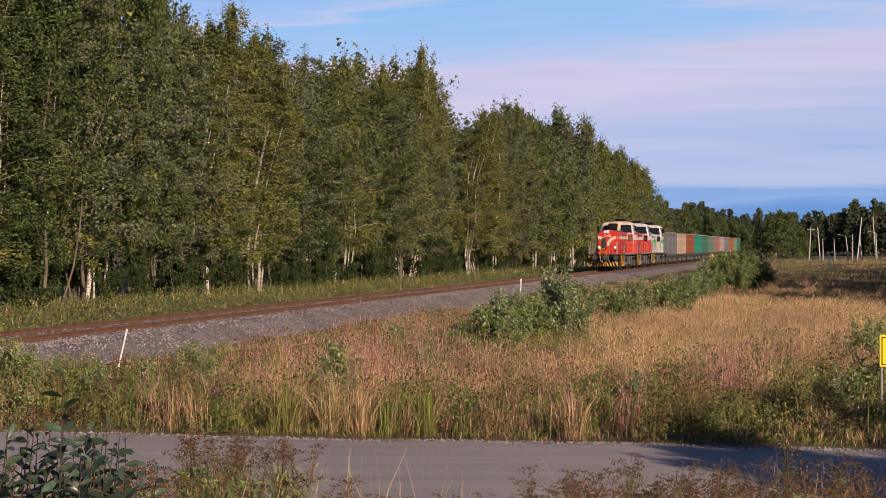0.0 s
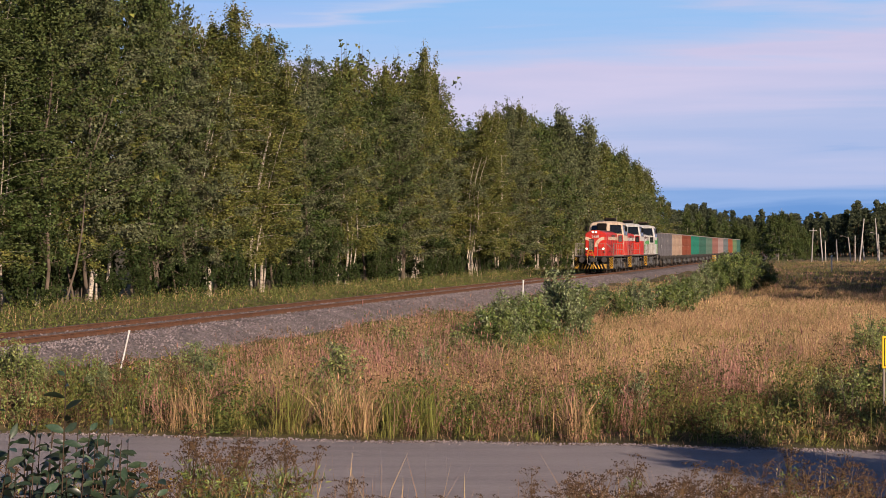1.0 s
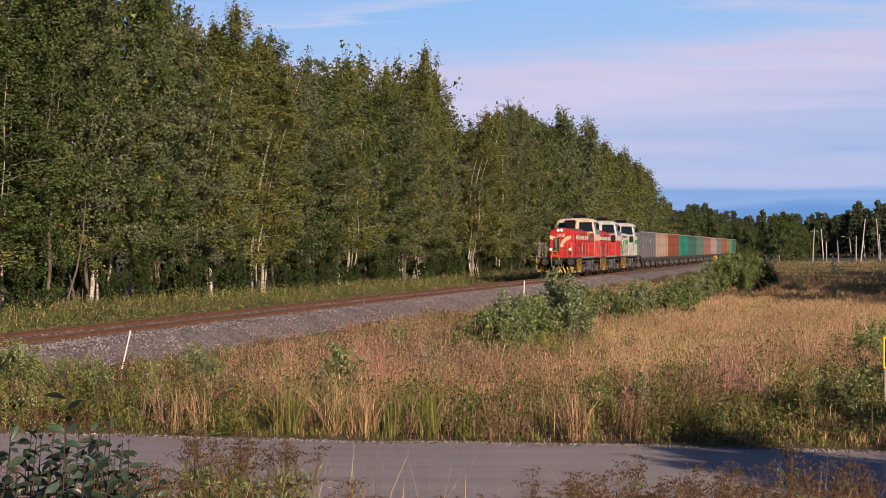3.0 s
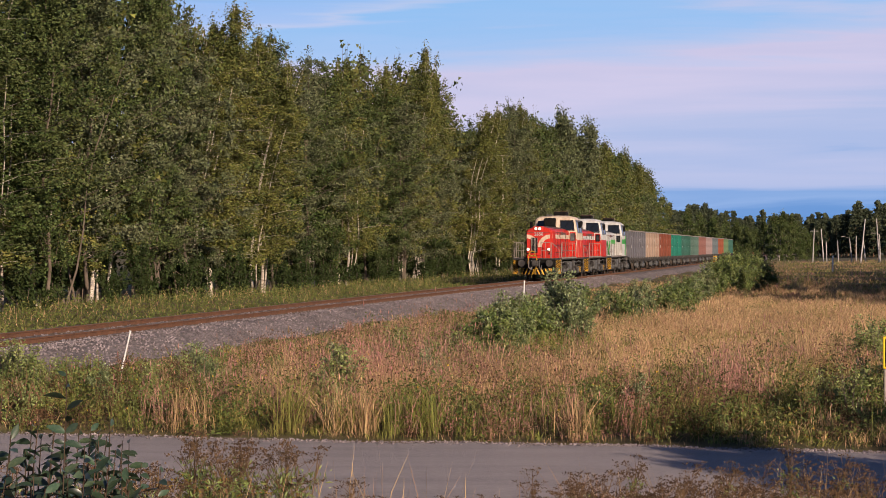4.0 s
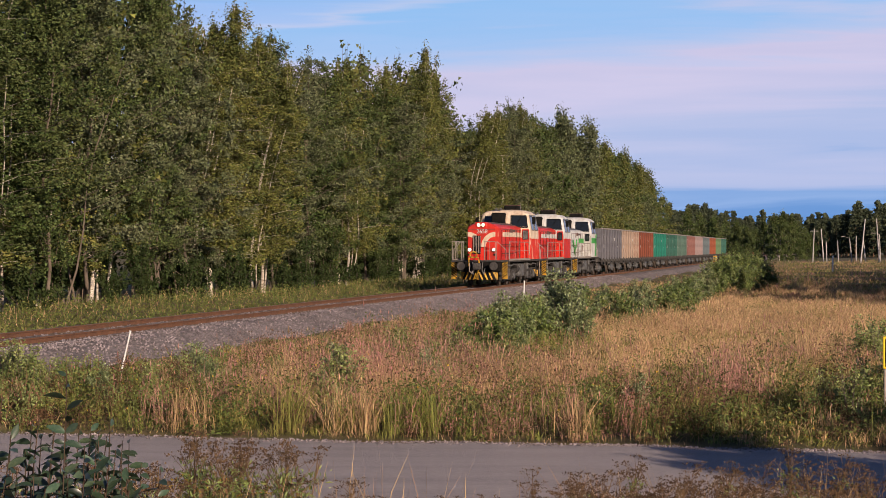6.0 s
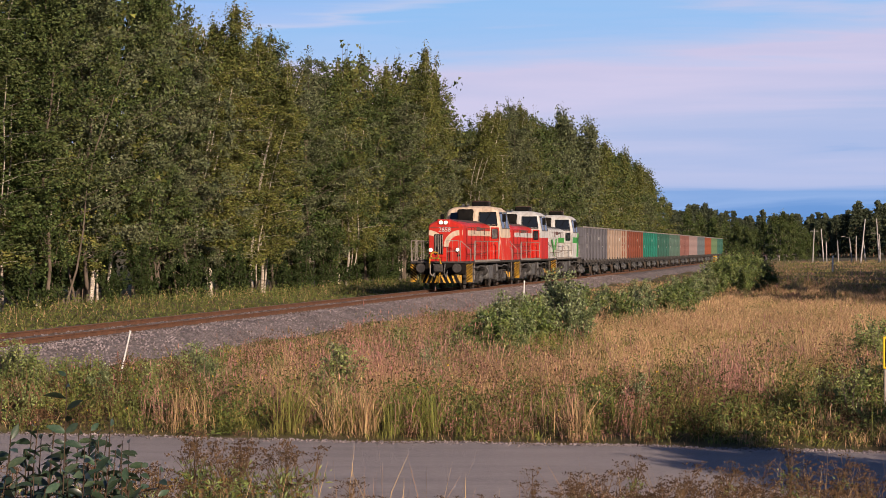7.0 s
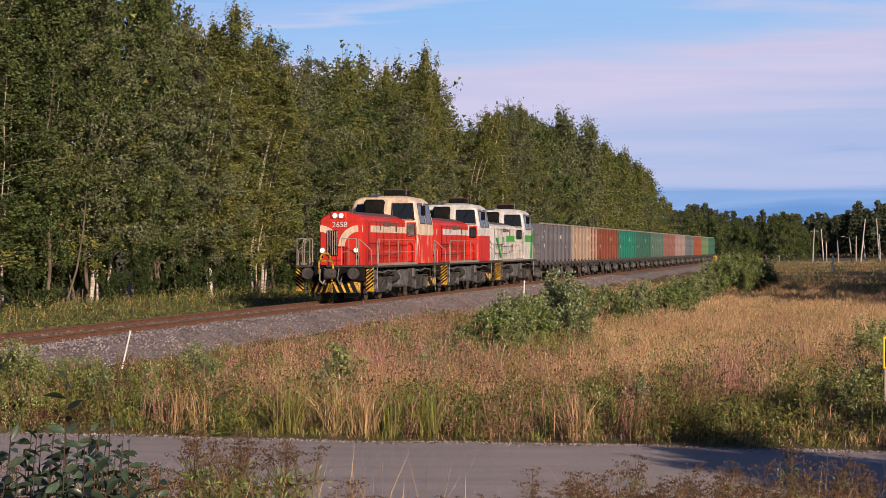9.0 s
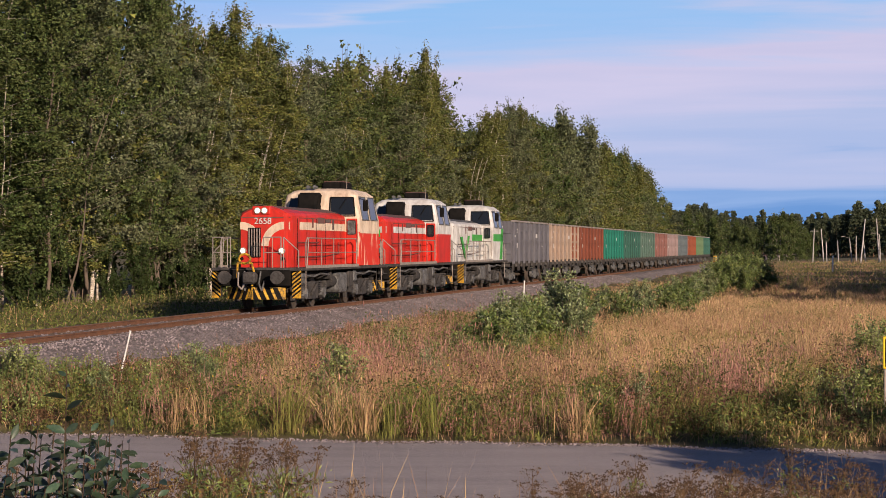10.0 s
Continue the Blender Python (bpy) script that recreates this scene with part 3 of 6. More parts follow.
def forest():
    rng = random.Random(12)
    near = [make_tree("birch", 1, 16.0, 24000, 0.118, M_BARK_BIRCH, M_LEAF_BIRCH, 2.1, 0.12, 48), make_tree("alder", 2, 15.0, 23000, 0.122, M_BARK_DARK, M_LEAF_ALDER, 2.6, 0.10, 46),
            make_tree("birch", 3, 16.5, 24000, 0.118, M_BARK_BIRCH, M_LEAF_BIRCH, 2.2, 0.15, 48), make_tree("sallow", 4, 14.5, 23000, 0.122, M_BARK_DARK, M_LEAF_WILLOW, 2.9, 0.08, 46),
            make_tree("birch", 5, 15.5, 24000, 0.118, M_BARK_BIRCH, M_LEAF_ALDER, 2.1, 0.13, 46)]
    back = [make_tree("birch", 21, 14.0, 2100, 0.25, M_BARK_DARK, M_LEAF_BIRCH, 2.4, 0.2, 34), make_tree("alder", 22, 13.2, 2100, 0.25, M_BARK_DARK, M_LEAF_ALDER, 2.7, 0.2, 34),
            make_tree("birch", 23, 14.4, 2100, 0.25, M_BARK_DARK, M_LEAF_BIRCH, 2.4, 0.2, 34)]
    away = [make_tree("birch", 24, 15.0, 7500, 0.215, M_BARK_BIRCH, M_LEAF_BIRCH, 2.4, 0.10, 34), make_tree("alder", 25, 14.4, 7000, 0.215, M_BARK_DARK, M_LEAF_ALDER, 2.7, 0.06, 34),
            make_tree("sallow", 26, 14.0, 7000, 0.215, M_BARK_DARK, M_LEAF_WILLOW, 2.7, 0.08, 34), make_tree("birch", 27, 15.4, 7500, 0.215, M_BARK_BIRCH, M_LEAF_BIRCH, 2.2, 0.12, 36)]
    tall_of = {t.name: h for t, h in zip(near + back + away, (16.0, 15.0, 16.5, 14.5, 15.5, 14.0, 13.2, 14.4, 15.0, 14.4, 14.0, 15.4))}
    words = {"birch": "pale-trunked birch with drooping yellow-green foliage at the forest edge",
             "alder": "dark-trunked alder with dense dull green foliage at the forest edge",
             "sallow": "broad sallow tree with grey-green foliage at the forest edge"}
    for t in near + back + away:
        kind = t.name.split("_")[0]
        tagged(t, words[kind], "tree", "trees of the forest beside the railway")
    put_near, put_back, put_away = use_first(near), use_first(back), use_first(away)
    s = 52.0
    while s < 205:
        p = rail_place(s, TRACK_Q - 12.5 - rng.uniform(0, 2.6) - 2.0 * math.sin(s * 0.13) ** 2)
        k = rng.choice([0, 0, 1, 1, 2, 3, 3, 4])
        g = canopy(p.x, p.y) * rng.choice((1.0, 1.03, 0.93, 0.86, 0.78)) / tall_of[near[k].name]
        put_near(k, planted(p.x, p.y, rng.uniform(0, 6.28), rng.uniform(1.05, 1.4), g))
        s += rng.uniform(1.9, 3.3)
    while s < 352:
        p = rail_place(s, TRACK_Q - 12.0 - rng.uniform(0, 2.5))
        k = rng.choice([0, 0, 1, 2, 3])
        g = canopy(p.x, p.y) * rng.choice((1.0, 1.04, 0.95, 0.88, 0.80)) / tall_of[away[k].name]
        put_away(k, planted(p.x, p.y, rng.uniform(0, 6.28), rng.uniform(1.05, 1.3), g))
        s += rng.uniform(2.0, 3.4)
    for row, gap in ((17.0, 3.4), (21.5, 4.2)):
        s = 54.0 + row
        while s < 350:
            p = rail_place(s, TRACK_Q - row - rng.uniform(-1.2, 1.2))
            k = rng.choice([0, 1, 2])
            g = canopy(p.x, p.y) * rng.uniform(0.82, 0.99) / tall_of[back[k].name]
            put_back(k, planted(p.x, p.y, rng.uniform(0, 6.28), rng.uniform(1.1, 1.4), g))
            s += rng.uniform(0.7, 1.3) * gap
    # undergrowth along the edge, its dark leaf colour standing in for forest shade
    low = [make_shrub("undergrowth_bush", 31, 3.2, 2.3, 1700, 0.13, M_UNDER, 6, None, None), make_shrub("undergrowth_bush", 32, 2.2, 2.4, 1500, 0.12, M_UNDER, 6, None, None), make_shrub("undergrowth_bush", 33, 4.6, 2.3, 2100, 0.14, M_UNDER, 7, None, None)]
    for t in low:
        tagged(t, "leafy green undergrowth bush at the forest foot, coloured dark for the shade there", "bush", "undergrowth bushes")
    put_low = use_first(low)
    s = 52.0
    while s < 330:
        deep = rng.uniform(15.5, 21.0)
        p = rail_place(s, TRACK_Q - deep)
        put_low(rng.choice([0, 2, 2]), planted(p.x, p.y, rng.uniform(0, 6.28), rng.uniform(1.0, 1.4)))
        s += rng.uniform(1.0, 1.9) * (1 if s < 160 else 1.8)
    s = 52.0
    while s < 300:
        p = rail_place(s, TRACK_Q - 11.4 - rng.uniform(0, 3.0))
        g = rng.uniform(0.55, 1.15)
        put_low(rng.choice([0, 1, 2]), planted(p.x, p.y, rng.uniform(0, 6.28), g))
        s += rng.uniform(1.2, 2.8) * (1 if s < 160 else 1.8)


def at_px(x, Z):
    """Sideways place at the distance Z that lies in the direction x of the view."""
    return (x - 784) / FOCAL * Z


def far_woods():
    rng = random.Random(4)
    pines = [make_pine(41, 17, 3000, 0.72), make_pine(42, 19, 3200, 0.72), make_pine(43, 15, 2800, 0.72), make_pine(44, 18, 3000, 0.72)]
    for t in pines:
        tagged(t, "dark green pine in the far woods, copied unseen to shade the field", "tree", "pines of the far woods")
    put = use_first(pines)
    for row in range(4):
        px = 1185.0
        while px < 1640:
            Z = 640 + row * 25 - max(0, px - 1400) * 0.35 + rng.uniform(-12, 12)
            g = rng.uniform(0.80, 1.10) * float(np.interp(px, (1190, 1230, 1290, 1325, 1350, 1430, 1470, 1510, 1568), (0.90, 0.90, 0.80, 0.70, 0.76, 0.74, 0.78, 0.83, 0.83)))
            put(rng.choice([0, 1, 2, 3]), planted(at_px(px, Z), Z, rng.uniform(0, 6.28), g * 1.1, g))
            px += rng.uniform(7, 15)
    # copies added along the field, out of view, to cast shade on it
    for i, (x, y) in enumerate(((46, 96), (48, 108), (52, 118), (57, 130), (62, 142), (68, 156), (74, 170), (80, 186), (60, 205), (66, 222), (72, 242), (79, 265), (87, 292), (96, 322), (106, 356), (118, 395))):
        put(i % 3, planted(x, y, i * 1.9, 1.15, 1.0))
    leafy = [make_tree("birch", 51, 12.0, 5200, 0.32, M_BARK_BIRCH, M_LEAF_ALDER, 2.6, 0.06, 30), make_tree("sallow", 52, 9.0, 5200, 0.30, M_BARK_DARK, M_LEAF_ALDER, 3.0, 0.03, 30)]
    for t in leafy:
        tagged(t, "dense green broadleaf tree before the far pine woods", "tree", "broadleaf trees before the far woods")
    put = use_first(leafy)
    for px, Z, k, g in ((1215, 470, 0, 1.0), (1240, 480, 0, 0.95), (1262, 490, 1, 1.1), (1285, 500, 0, 0.85), (1305, 470, 1, 0.95), (1322, 460, 1, 0.8), (1340, 470, 1, 0.75),
                        (1352, 430, 0, 0.75), (1366, 425, 0, 0.86), (1380, 420, 0, 0.90), (1396, 425, 0, 0.84), (1410, 430, 1, 0.95), (1424, 440, 1, 0.7), (1438, 450, 1, 0.5)):
        put(k, planted(at_px(px, Z), Z, px * 0.37, g * 1.15, g))

# ------------------------------------------------------------------ the train
M_RED = material("red_paint", (0.60, 0.030, 0.018), (0.48, 0.024, 0.016), scale=1.5, rough=0.42, fine=(0.16, 0.035, 0.025), fine_scale=4, fine_amount=0.4, stretch=(1, 1, 0.25), gloss=0.22)
M_RED_WORN = material("worn_red_paint", (0.56, 0.036, 0.022), (0.66, 0.40, 0.29), scale=2.2, rough=0.55, low=0.56, high=0.66, stretch=(1.5, 1.5, 0.5))
M_CREAM = material("cream_paint", (0.70, 0.56, 0.43), (0.58, 0.43, 0.32), scale=2, rough=0.5, stretch=(1, 1, 0.4), fine=(0.24, 0.15, 0.10), fine_scale=7, fine_amount=0.4)
M_WHITE = material("white_paint", (0.64, 0.62, 0.60), (0.46, 0.43, 0.41), scale=2, rough=0.5, stretch=(1, 1, 0.4), fine=(0.26, 0.22, 0.20), fine_scale=6, fine_amount=0.45)
M_GRN = material("green_paint", (0.06, 0.32, 0.06), (0.05, 0.25, 0.05), scale=2, rough=0.5)
M_ROOFGREY = material("sooty_roof", (0.10, 0.075, 0.07), (0.16, 0.06, 0.05), scale=1.5, rough=0.8, bump=0.1)
M_BLACK = material("black_paint", (0.006, 0.006, 0.006), (0.014, 0.012, 0.011), scale=3, rough=0.8, gloss=0.05)
M_FRAME = material("underframe_grime", (0.040, 0.037, 0.037), (0.085, 0.075, 0.070), scale=3, rough=0.85, bump=0.2, gloss=0.12, fine=(0.018, 0.015, 0.014), fine_scale=12, fine_amount=0.5)
M_TANK = material("grey_tank_paint", (0.16, 0.155, 0.155), (0.07, 0.066, 0.064), scale=3, rough=0.6, bump=0.2, fine=(0.02, 0.018, 0.017), fine_scale=9, fine_amount=0.6)
M_RAILING = material("grey_railing", (0.30, 0.26, 0.23), (0.20, 0.16, 0.14), scale=6, rough=0.6)
# fine dark specks dull the yellow, in place of shade on the plough
M_YELLOW = material("yellow_paint", (0.60, 0.33, 0.025), (0.40, 0.20, 0.02), scale=5, rough=0.55, fine=(0.05, 0.04, 0.025), fine_scale=9, fine_amount=0.8)
M_WHEEL = material("wheel_steel", (0.11, 0.085, 0.07), (0.07, 0.055, 0.045), scale=5, rough=0.7, metal=0.3)
M_LAMP = glow("lit_headlamp", (1.0, 0.84, 0.58), 2.6)
M_GLASS = bpy.data.materials.new("cab_glass")
M_GLASS.use_nodes = True
_g = M_GLASS.node_tree.nodes["Principled BSDF"]
_g.inputs["Base Color"].default_value, _g.inputs["Roughness"].default_value = (0.012, 0.014, 0.016, 1), 0.04
_g.inputs["Specular IOR Level"].default_value = 0.6

COUPLED_LOCO, COUPLED_WAGON = 14.0, 13.92
TRAIN_FRONT_AT_10 = 102.1 - 0.56 - 3 * COUPLED_LOCO
SPEED = 10.07
WHEELS = []     # (wheelset, its rest pose, radius)


def wheelset_mesh(r):
    bm = bm_new()
    for side in (-1, 1):
        rod(bm, (side * 0.70, 0, 0), (side * 0.74, 0, 0), r + 0.03, 20)
        rod(bm, (side * 0.74, 0, 0), (side * 0.83, 0, 0), r, 20)
        rod(bm, (side * 0.83, 0, 0), (side * 0.85, 0, 0), r * 0.78, 20, r * 0.7)
        rod(bm, (side * 0.83, 0, 0), (side * 0.93, 0, 0), 0.11, 8)
        for k in range(4):
            a = k * math.pi / 2
            c = (math.cos(a) * r * 0.5, math.sin(a) * r * 0.5)
            rod(bm, (side * 0.84, *c), (side * 0.865, *c), r * 0.12, 8)
    rod(bm, (-0.9, 0, 0), (0.9, 0, 0), 0.085, 8)
    return mesh_of("wheelset", bm, M_WHEEL)


ME_WHEEL = {0.5: wheelset_mesh(0.5), 0.475: wheelset_mesh(0.475)}


def add_wheels(parent, ys, r):
    for y in ys:
        ob = part("wheelset", ME_WHEEL[r], None, parent)
        ob.location = (0, y, r)
        WHEELS.append((ob, y, r))


ME_WAGON = {}
# top rim, mostly paler than the wagon paints, with fine brown flecks
M_RIM = material("worn_wagon_rim", (0.34, 0.30, 0.28), (0.20, 0.17, 0.155), scale=2.0, rough=0.75, fine=(0.12, 0.08, 0.06), fine_scale=8, fine_amount=0.5)


def shared(name, paint, make):
    """One mesh for all alike pieces of one paint."""
    key = (name, paint.name)
    if key not in ME_WAGON:
        bm = bm_new()
        make(bm)
        ME_WAGON[key] = mesh_of(name, bm, paint)
    return ME_WAGON[key]


def make_wagon(paint, label, faded=None):
    """One open wagon with its parts."""
    y0, y1, z0, z1, hw = 0.56, 13.36, 1.28, 3.46, 1.50
    w = new("open_wagon")
    for side in (-1, 1):
        bm = bm_new()
        box(bm, side * hw - 0.015, side * hw + 0.015, y0, y1, z0, z1)
        wall = part("side_wall", bm, paint, w)
        for i in range(8):
            ob = part("rib", shared("rib", paint, lambda b: box(b, -0.065, 0.065, -0.07, 0.07, z0 - 0.14, z1 - 0.04, 0.02)), None, wall)
            ob.location = (side * (hw + 0.076), y0 + 0.07 + i * (y1 - y0 - 0.12) / 7, 0)
        for i in range(8):
            ob = part("rib_foot", shared("rib_foot", M_FRAME, lambda b: slab(b, [(-0.09, -0.08), (0.09, -0.08), (0.05, -0.46), (-0.05, -0.46)], "x", -0.06, 0.06)), None, wall)
            ob.location = (side * (hw + 0.062), y0 + 0.07 + i * (y1 - y0 - 0.12) / 7, z0 - 0.02)
        for i in range(7):
            for zz in (1.85, 2.40, 2.93):
                ob = part("pressed_panel", shared("pressed_panel", paint, lambda b: box(b, -0.014, 0.014, -0.71, 0.71, -0.06, 0.06, 0.013)), None, wall)
                ob.location = (side * (hw + 0.027), y0 + 0.97 + i * (y1 - y0 - 0.12) / 7, zz)
        bm = bm_new()
        xa, xb = sorted((side * (hw - 0.05), side * (hw + 0.095)))
        box(bm, xa, xb, y0 - 0.02, y1 + 0.02, z1 - 0.05, z1 + 0.05, 0.02)
        part("top_chord", bm, M_RIM, wall, "pale top rim")
        if faded:
            for i in range(5, 7):
                bm = bm_new()
                xa, xb = sorted((side * (hw + 0.016), side * (hw + 0.020)))
                box(bm, xa, xb, y0 + 0.15 + i * (y1 - y0 - 0.12) / 7, y0 - 0.02 + (i + 1) * (y1 - y0 - 0.12) / 7, z0 + 0.05, z1 - 0.06)
                part("repainted_panel", bm, faded, wall, "orange-brown repainted panel")
        for k, (yy, zz, w_, h_) in enumerate(((2.4, 2.95, 0.5, 0.2), (2.3, 2.15, 0.3, 0.25), (9.2, 2.7, 0.6, 0.22), (1.55, 2.66, 0.5, 0.10), (11.4, 2.12, 0.35, 0.09))):
            bm = bm_new()
            xa, xb = sorted((side * (hw + 0.010), side * (hw + 0.022)))
            box(bm, xa, xb, yy - w_ / 2, yy + w_ / 2, zz - h_ / 2, zz + h_ / 2)
            part("marking", bm, M_WHITE, wall, "pale unreadable marking")
        for i in range(14):
            ob = part("hatch_latch", shared("hatch_latch", M_FRAME, lambda b: box(b, -0.06, 0.06, -0.10, 0.10, -0.14, 0.14, 0.03)), None, wall)
            ob.location = (side * hw, y0 + 0.45 + i * (y1 - y0 - 0.9) / 13, z0 - 0.16)
    for y in (y0, y1):
        bm = bm_new()
        box(bm, -hw + 0.016, hw - 0.016, y - 0.02, y + 0.02, z0, z1)
        for zz in (1.75, 2.3, 2.85):
            box(bm, -hw + 0.02, hw - 0.02, y - 0.06, y + 0.06, zz - 0.07, zz + 0.07, 0.02)
        part("end_wall", bm, paint, w)
    bm = bm_new()
    box(bm, -hw + 0.02, hw - 0.02, y0 + 0.02, y1 - 0.02, z0 - 0.08, z0)
    box(bm, -0.2, 0.2, 0.35, 13.57, 0.86, z0 - 0.08, 0.03)
    for y in (0.75, 2.75, 11.15, 13.15):
        box(bm, -1.4, 1.4, y - 0.1, y + 0.1, 0.98, z0 - 0.08, 0.02)
    part("underframe", bm, M_FRAME, w)
    for y in (0.0, 13.92):
        bm = bm_new()
        d = 1 if y == 0 else -1
        ya, yb = sorted((y + d * 0.02, y + d * 0.7))
        box(bm, -0.13, 0.13, ya, yb, 0.93, 1.17, 0.03)
        ya, yb = sorted((y + d * 0.02, y + d * 0.22))
        box(bm, -0.22, 0.2, ya, yb, 0.88, 1.22, 0.05)
        part("coupler", bm, M_FRAME, w)
    for yc in (2.63, 11.29):
        bm = bm_new()
        for side in (-1, 1):
            x = side * 1.03
            slab(bm, [(yc - 1.25, 0.40), (yc - 1.2, 0.66), (yc - 0.75, 0.72), (yc - 0.4, 0.86), (yc + 0.4, 0.86), (yc + 0.75, 0.72), (yc + 1.2, 0.66), (yc + 1.25, 0.40),
                      (yc + 0.75, 0.42), (yc + 0.4, 0.26), (yc - 0.4, 0.26), (yc - 0.75, 0.42)], "x", x - 0.07, x + 0.07)
            for yy in (yc - 0.925, yc + 0.925):
                rod(bm, (side * 0.95, yy, 0.475), (side * 1.16, yy, 0.475), 0.17, 10)
            for k in (-0.18, 0.18):
                rod(bm, (x, yc + k, 0.30), (x, yc + k, 0.66), 0.09, 8)
        box(bm, -1.1, 1.1, yc - 0.22, yc + 0.22, 0.6, 0.9, 0.04)
        part("bogie", bm, M_TANK, w)
        add_wheels(w, (yc - 0.925, yc + 0.925), 0.475)
    return tagged(w, label, "wagon", "open wagons of the train")


def loft(bm, rings):
    """Skins closed rings of equal count, with caps."""
    made = [[bm.verts.new(p) for p in r] for r in rings]
    n = len(made[0])
    for a, b in zip(made, made[1:]):
        for i in range(n):
            j = (i + 1) % n
            bm.faces.new((a[i], a[j], b[j], b[i]))
    bm.faces.new(made[0][::-1])
    bm.faces.new(made[-1])
    return bm


def cab_ring(hw, y0, y1, z, r=0.14):
    """A rounded rectangle at the height z."""
    pts = []
    for cx, cy, a0 in ((hw - r, y0 + r, -90), (hw - r, y1 - r, 0), (-hw + r, y1 - r, 90), (-hw + r, y0 + r, 180)):
        for k in range(4):
            a = radians(a0 + 30 * k)
            pts.append((cx + r * math.cos(a), cy + r * math.sin(a), z))
    return pts


def cab_front_y(z):
    return float(np.interp(z, (1.38, 3.05, 3.95, 4.12), (8.7, 8.7, 8.92, 9.08)))


def cab_side_x(z):
    return float(np.interp(z, (1.38, 3.05, 3.95, 4.12), (1.5, 1.5, 1.34, 1.12)))


def front_pane(bm, x0, x1, z0, z1, proud, thick=0.02, inset=0.0):
    a = [(x0, z0), (x1, z0), (x1 - inset, z1), (x0 + (inset if x0 < 0 else 0), z1)]
    f = [bm.verts.new((x, cab_front_y(z) - proud, z)) for x, z in a]
    b = [bm.verts.new((x, cab_front_y(z) - proud + thick, z)) for x, z in a]
    bm.faces.new(f)
    bm.faces.new(b[::-1])
    for i in range(4):
        bm.faces.new((f[i], b[i], b[(i + 1) % 4], f[(i + 1) % 4]))


def side_pane(bm, side, y0, y1, z0, z1, proud, thick=0.02, inset=0.0):
    a = [(y0, z0), (y1, z0), (y1 - inset, z1), (y0, z1)]
    f = [bm.verts.new((side * (cab_side_x(z) + proud), y, z)) for y, z in a]
    b = [bm.verts.new((side * (cab_side_x(z) + proud - thick), y, z)) for y, z in a]
    bm.faces.new(f)
    bm.faces.new(b[::-1])
    for i in range(4):
        bm.faces.new((f[i], b[i], b[(i + 1) % 4], f[(i + 1) % 4]))


def hood_half(y):
    return float(np.interp(y, (1.55, 1.75, 2.4, 8.72), (0.74, 0.82, 0.90, 0.97)))


def hood_section(y, drop=0.0):
    h = hood_half(y)
    return [(h, y, 1.36), (h, y, 3.07 - drop), (h - 0.05, y, 3.17 - drop), (h * 0.62, y, 3.30 - drop), (h * 0.25, y, 3.40 - drop), (-h * 0.25, y, 3.40 - drop),
            (-h * 0.62, y, 3.30 - drop), (-h + 0.05, y, 3.17 - drop), (-h, y, 3.07 - drop), (-h, y, 1.36)]


def hood_strip(bm, side, y0, y1, za, zb, proud=0.006):
    """A painted band on the hood's flank, a film of its own."""
    ys = [y0 + (y1 - y0) * k / 6 for k in range(7)]
    out = [[bm.verts.new((side * (hood_half(y) + proud), y, z)) for z in (za, zb)] for y in ys]
    inn = [[bm.verts.new((side * (hood_half(y) - 0.01), y, z)) for z in (za, zb)] for y in ys]
    for k in range(6):
        bm.faces.new((out[k][0], out[k + 1][0], out[k + 1][1], out[k][1]))
        bm.faces.new((out[k][1], out[k + 1][1], inn[k + 1][1], inn[k][1]))
        bm.faces.new((out[k][0], inn[k][0], inn[k + 1][0], out[k + 1][0]))


def front_arc(bm, cx, cz, ro, ri, a0, a1, y, squash=1.0):
    """A curved band on the hood's front."""
    o, i = [], []
    for k in range(15):
        a = radians(a0 + (a1 - a0) * k / 14)
        o.append((cx + ro * math.cos(a), cz + ro * squash * math.sin(a)))
        i.append((cx + ri * math.cos(a), cz + ri * squash * math.sin(a)))
    slab(bm, o + i[::-1], "y", y, y + 0.015)


def hazard(parent, x0, x1, z0, z1, y, flip=1, count=7, name="warning_panel"):
    """A yellow plate with slanting black stripes."""
    bm = bm_new()
    box(bm, x0, x1, y, y + 0.03, z0, z1)
    plate = part(name, bm, M_YELLOW, parent, "yellow and black striped plate")
    h, w = (z1 - z0) / count, x1 - x0
    for k in range(count):
        zb = z0 + k * h
        bm = bm_new()
        lo, hi = (zb, zb + w * 0.8) if flip > 0 else (zb + w * 0.8, zb)
        pts = [(x0, lo), (x1, hi), (x1, hi + h * 0.5), (x0, lo + h * 0.5)]
        pts = [(x, min(z, z1)) for x, z in pts]
        if pts[0][1] == pts[3][1] and pts[1][1] == pts[2][1]:
            bm.free()
            continue
        slab(bm, pts, "y", y - 0.006, y + 0.004)
        part("stripe", bm, M_BLACK, plate)


